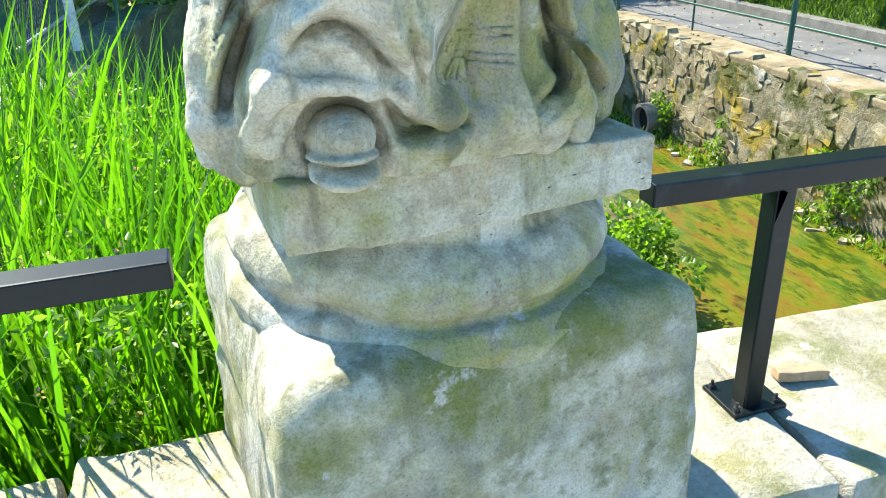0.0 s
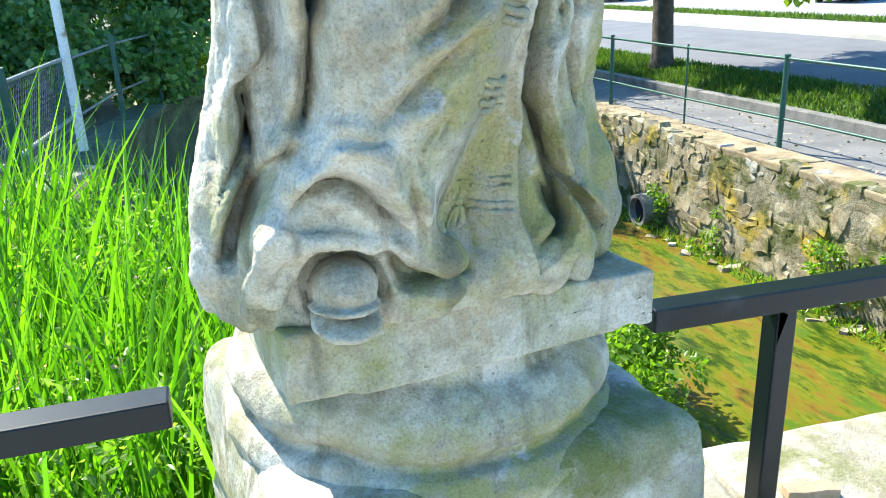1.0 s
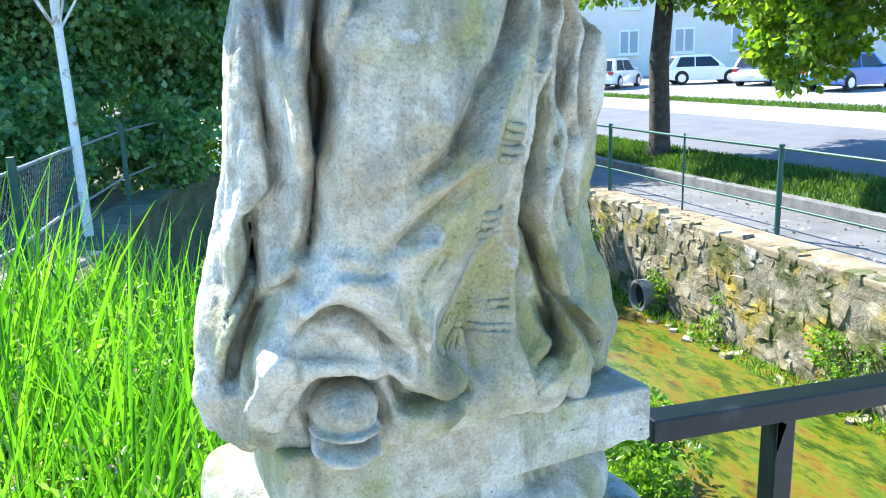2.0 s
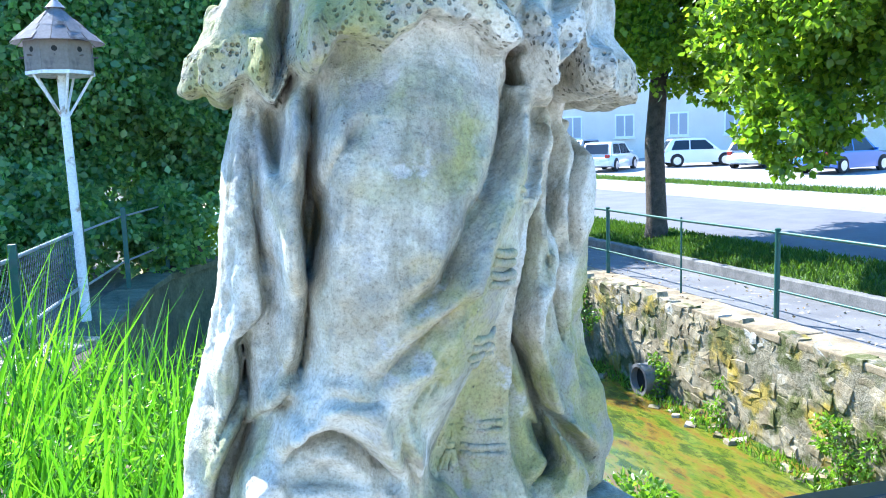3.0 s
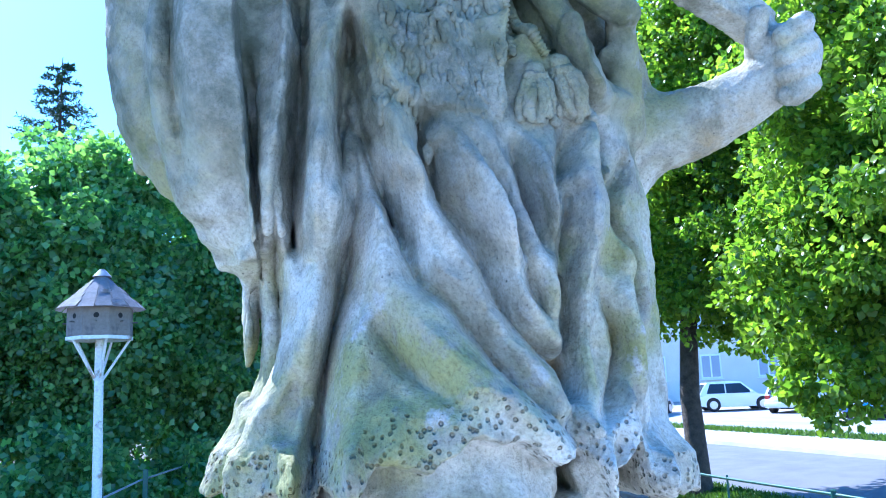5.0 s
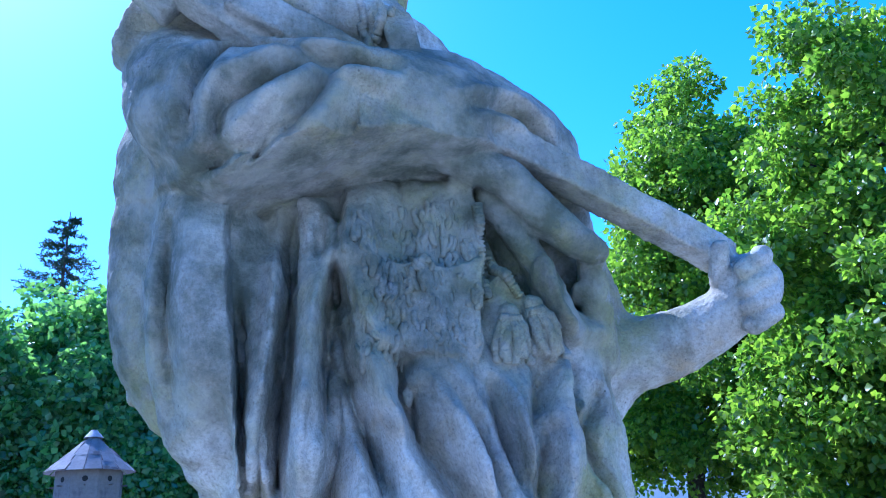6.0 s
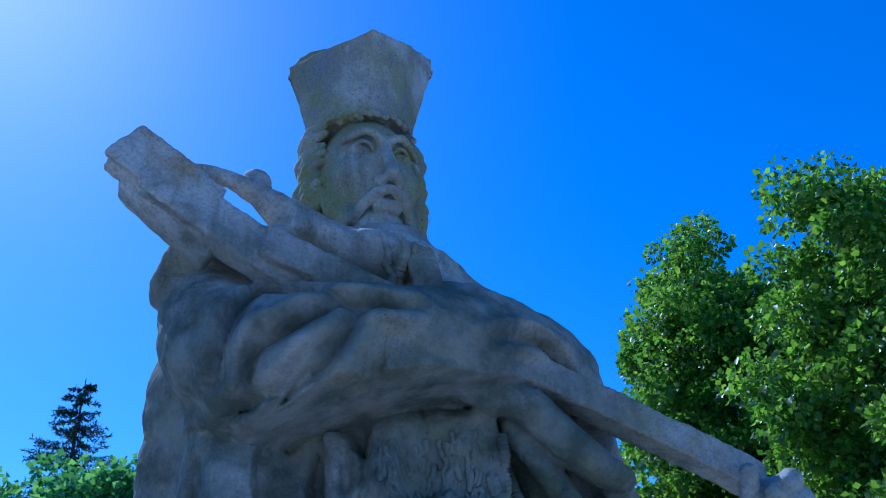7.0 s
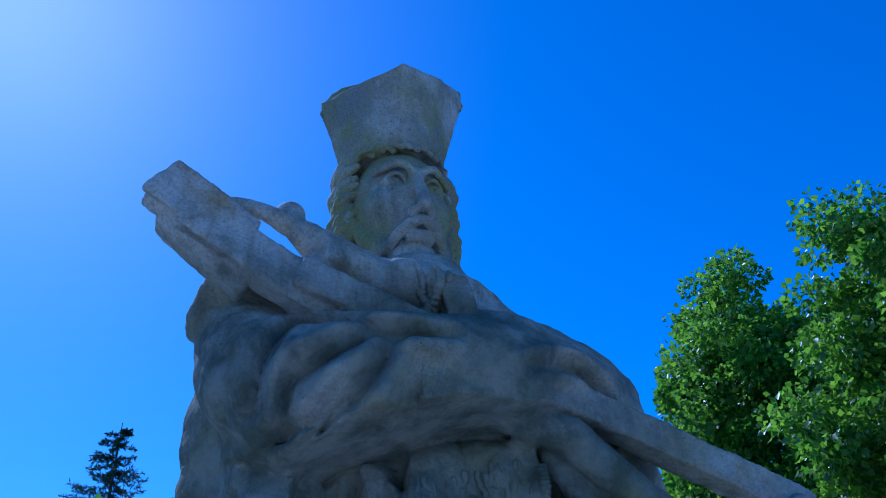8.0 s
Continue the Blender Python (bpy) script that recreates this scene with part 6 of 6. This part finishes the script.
tagged(leaf_mesh("wall_plants", p, w, 0.06 * rng.uniform(0.6, 1.3, len(p)), BUSH, None, "", 0.6, rng), "small yellow-green plants rooted in the stone wall", "plants", kind="stuff")


# ---- parked cars ----
def car(label, colour, at, turn, long=4.0, tall=1.48):
    t = thing("parked_car", label, "car", at, turn, "parked cars")
    paint = car_paint("car_paint", colour)
    w, h = 1.72, tall
    side = [(-0.5, 0.28), (-0.5, 0.55), (-0.485, 0.72), (-0.46, 0.80), (0.22, 0.83), (0.40, 0.74), (0.485, 0.60), (0.5, 0.42), (0.495, 0.26), (0.38, 0.2), (-0.4, 0.2)]
    bm = bmesh.new()
    rows = []
    for y, k in ((-0.5, 0.94), (-0.46, 0.99), (-0.2, 1.0), (0.2, 1.0), (0.46, 0.99), (0.5, 0.94)):
        rows.append([bm.verts.new((x * long * k, y * w, z * (1 if z < 0.4 else 0.97 + 0.03 * k))) for x, z in side])
    for a, b in zip(rows, rows[1:]):
        for j in range(len(side)):
            bm.faces.new((a[j], b[j], b[(j + 1) % len(side)], a[(j + 1) % len(side)]))
    bm.faces.new(rows[0]), bm.faces.new(rows[-1][::-1])
    bmesh.ops.recalc_face_normals(bm, faces=bm.faces[:])
    part("body", bm, paint, t, smooth=35)
    cab = [(-0.47, 0.80), (-0.42, 1.16), (-0.36, h - 0.06), (-0.1, h), (0.06, h - 0.05), (0.25, 0.82)]
    bm = bmesh.new()
    rows = [[bm.verts.new((x * long, y * w * (0.97 - 0.26 * (z - 0.8)), z)) for x, z in cab] for y in (-0.5, -0.47, 0.47, 0.5)]
    for a, b in zip(rows, rows[1:]):
        for j in range(len(cab) - 1):
            bm.faces.new((a[j], b[j], b[j + 1], a[j + 1]))
    bm.faces.new(rows[0]), bm.faces.new(rows[-1][::-1])
    bmesh.ops.recalc_face_normals(bm, faces=bm.faces[:])
    part("cabin", bm, paint, t, smooth=25)
    lean = lambda z: 0.5 * w * (0.97 - 0.26 * (z - 0.8)) + 0.006
    for s in (-1, 1):
        for x0, x1, x2, x3 in ((-0.385, -0.15, -0.15, -0.33), (-0.135, 0.19, 0.06, -0.135)):
            bm = bmesh.new()
            q = [bm.verts.new((x * long, s * lean(z), z)) for x, z in ((x0, 0.87), (x1, 0.87), (x2, h - 0.13), (x3, h - 0.13))]
            bm.faces.new(q if s < 0 else q[::-1])
            bmesh.ops.solidify(bm, geom=bm.faces[:], thickness=0.008)
            part("side_window", bm, PANE, t)
        part("mirror", box(0.12, 0.16, 0.11, (0.17 * long, s * (w / 2 + 0.06), 0.93), 0.03), paint, t)
        part("tail_light", box(0.07, 0.26, 0.2, (-0.478 * long, s * 0.66, 0.74), 0.03), TAIL, t, "red lamp")
        part("head_light", box(0.2, 0.3, 0.12, (0.44 * long, s * 0.62, 0.64), 0.04), HEAD, t, "clear lamp")
        for x in (-0.31, 0.31):
            arch = bmesh.new()
            bmesh.ops.create_cone(arch, cap_ends=True, segments=24, radius1=0.35, radius2=0.35, depth=0.02, matrix=pose(x * long, s * (w / 2 + 0.002), 0.33, 90, 0, 0))
            part("wheel_arch", arch, RUBBER, t)
            wheel = bmesh.new()
            bmesh.ops.create_cone(wheel, cap_ends=True, segments=24, radius1=0.31, radius2=0.31, depth=0.2, matrix=pose(x * long, s * (w / 2 - 0.07), 0.31, 90, 0, 0))
            bmesh.ops.bevel(wheel, geom=[e for e in wheel.edges if len(e.link_faces) == 2 and e.calc_face_angle() > 1], offset=0.03, segments=2, affect="EDGES")
            tyre = part("wheel", wheel, RUBBER, t, smooth=40)
            rim_bm = bmesh.new()
            bmesh.ops.create_cone(rim_bm, cap_ends=True, segments=18, radius1=0.20, radius2=0.17, depth=0.03, matrix=pose(x * long, s * (w / 2 + 0.035), 0.31, 90 * s, 0, 0))
            part("rim", rim_bm, ALLOY, tyre, smooth=30)
    for x0, z0, x1, z1 in ((-0.475, 0.88, -0.385, h - 0.14), (0.235, 0.86, 0.085, h - 0.12)):
        bm = bmesh.new()
        f = -0.012 if x0 < 0 else 0.012
        q = [bm.verts.new((x * long + f, y, z)) for x, y, z in ((x0 * 0.99, -0.68, z0), (x0 * 0.99, 0.68, z0), (x1, 0.58, z1), (x1, -0.58, z1))]
        bm.faces.new(q)
        bmesh.ops.solidify(bm, geom=bm.faces[:], thickness=0.008)
        part("rear_window" if x0 < 0 else "windscreen", bm, PANE, t)
    part("bumper", box(0.16, w * 0.96, 0.2, (-0.485 * long, 0, 0.42), 0.05), paint, t)
    part("bumper", box(0.16, w * 0.96, 0.22, (0.475 * long, 0, 0.36), 0.05), paint, t)
    part("number_plate", box(0.012, 0.52, 0.11, (-0.508 * long, 0, 0.58), 0.003), PLATE, t, "blank white plate")


car("white compact hatchback parked on the gravel lot", (0.80, 0.80, 0.80), (25.2, 36.0, lot_z(25.2, 36.0)), -22, 3.9)
car("silver hatchback parked with its rear to the road", (0.55, 0.56, 0.58), (26.3, 32.2, lot_z(26.3, 32.2) - 0.05), 22, 4.1, 1.5)
car("bright blue hatchback parked with its rear to the road", (0.004, 0.09, 0.36), (25.3, 26.2, lot_z(25.3, 26.2)), 12, 4.2, 1.5)
car("silver estate car parked further back on the lot", (0.60, 0.61, 0.63), (20.6, 37.0, lot_z(20.6, 37.0)), 40, 4.3, 1.5)
car("grey car parked far back in the second row", (0.35, 0.40, 0.46), (24.5, 47.0, lot_z(24.5, 47)), 30, 4.3, 1.5)

# ---- house behind the car park ----
house = thing("house", "long white rendered house with white framed windows and a tiled roof", "house", (32.5, 45.0, 0.6), -35)
part("wall", box(36, 9, 10.4, (0, 4.5, 5.0)), RENDER_WALL, house)
roof = bmesh.new()
q = [roof.verts.new(p) for p in ((-18.5, -0.6, 10.1), (18.5, -0.6, 10.1), (18.5, 4.5, 14), (-18.5, 4.5, 14), (-18.5, 9.6, 10.1), (18.5, 9.6, 10.1))]
roof.faces.new((q[0], q[1], q[2], q[3])), roof.faces.new((q[3], q[2], q[5], q[4])), roof.faces.new((q[0], q[3], q[4])), roof.faces.new((q[1], q[5], q[2])), roof.faces.new((q[0], q[4], q[5], q[1]))
bmesh.ops.recalc_face_normals(roof, faces=roof.faces[:])
part("roof", roof, ROOFING, house)
for floor_z in (2.2, 5.1, 8.0):
    for k in range(10):
        x = -16.0 + 3.5 * k
        win = part("window", box(1.3, 0.14, 1.6, (x, 0.0, floor_z), 0.02), FRAME, house)
        for dx in (-0.3, 0.3):
            part("pane", box(0.5, 0.03, 1.36, (x + dx, -0.07, floor_z), 0.0), SKY_PANE, win)
        part("sill", box(1.5, 0.24, 0.07, (x, -0.08, floor_z - 0.84), 0.01), FRAME, win)

# ---- leaf litter on the footpath edge and the stones of the far wall ----
rng = np.random.default_rng(33)
n = 260
q = np.stack([rng.uniform(6.5, 8.5, n), rng.uniform(5.5, 16, n), np.full(n, -0.585)], 1)
tagged(leaf_mesh("fallen_leaves", q, rng.normal(size=(n, 3)) * np.array((1, 1, 0.15)), 0.05 * rng.uniform(0.6, 1.3, n), LITTER, None, "", 0.7, rng), "dry brown leaves scattered on the footpath", "leaves", kind="stuff")
shapes = []
for k in range(9):
    bm = bmesh.new()
    bmesh.ops.create_cube(bm, size=1.0)
    bmesh.ops.subdivide_edges(bm, edges=bm.edges[:], cuts=1, use_grid_fill=True)
    for v in bm.verts:
        v.co = v.co * (0.95 if v.co.length > 0.8 else 1.0) + noise.noise_vector(v.co * 2.1 + Vector((k * 3.7, 0, 0))) * 0.16
    me = bpy.data.meshes.new("stone")
    bm.to_mesh(me)
    bm.free()
    me.materials.append(RUBBLE)
    shapes.append(me)
rnd = random.Random(17)
for k in range(34):
    ob = new("stone", shapes[rnd.randrange(9)])
    ob.parent = wall
    y = rnd.uniform(5.0, 13.0)
    ob.matrix_world = pose(rnd.uniform(6.0, 6.36), y, -2.04, rnd.uniform(-20, 20), rnd.uniform(-20, 20), rnd.uniform(0, 180)) @ Matrix.Diagonal((rnd.uniform(0.06, 0.16), rnd.uniform(0.06, 0.18), rnd.uniform(0.06, 0.12), 1))
z, row = -2.12, 0
while z < -0.72:
    h = rnd.uniform(0.11, 0.19)
    y = 4.6 + rnd.uniform(0, 0.2)
    while y < 14.5:
        w = rnd.uniform(0.11, 0.30) * (1.25 if y > 11 else 1)
        at = Vector((6.36, y + w / 2, z + h / 2))
        if (at - Vector((6.36, 10.24, -1.8))).length > 0.34:
            ob = new("stone", shapes[rnd.randrange(9)])
            ob.parent = wall
            ob.matrix_world = pose(6.522 + rnd.uniform(-0.024, 0.022), y + w / 2, z + h / 2 + rnd.uniform(-0.045, 0.045), rnd.uniform(-32, 32), rnd.uniform(-5, 5), rnd.uniform(-4, 4)) @ Matrix.Diagonal((0.22, w * 1.05, h * 1.12 * rnd.uniform(0.85, 1.25), 1))
        y += w + 0.012
    z += h + 0.008
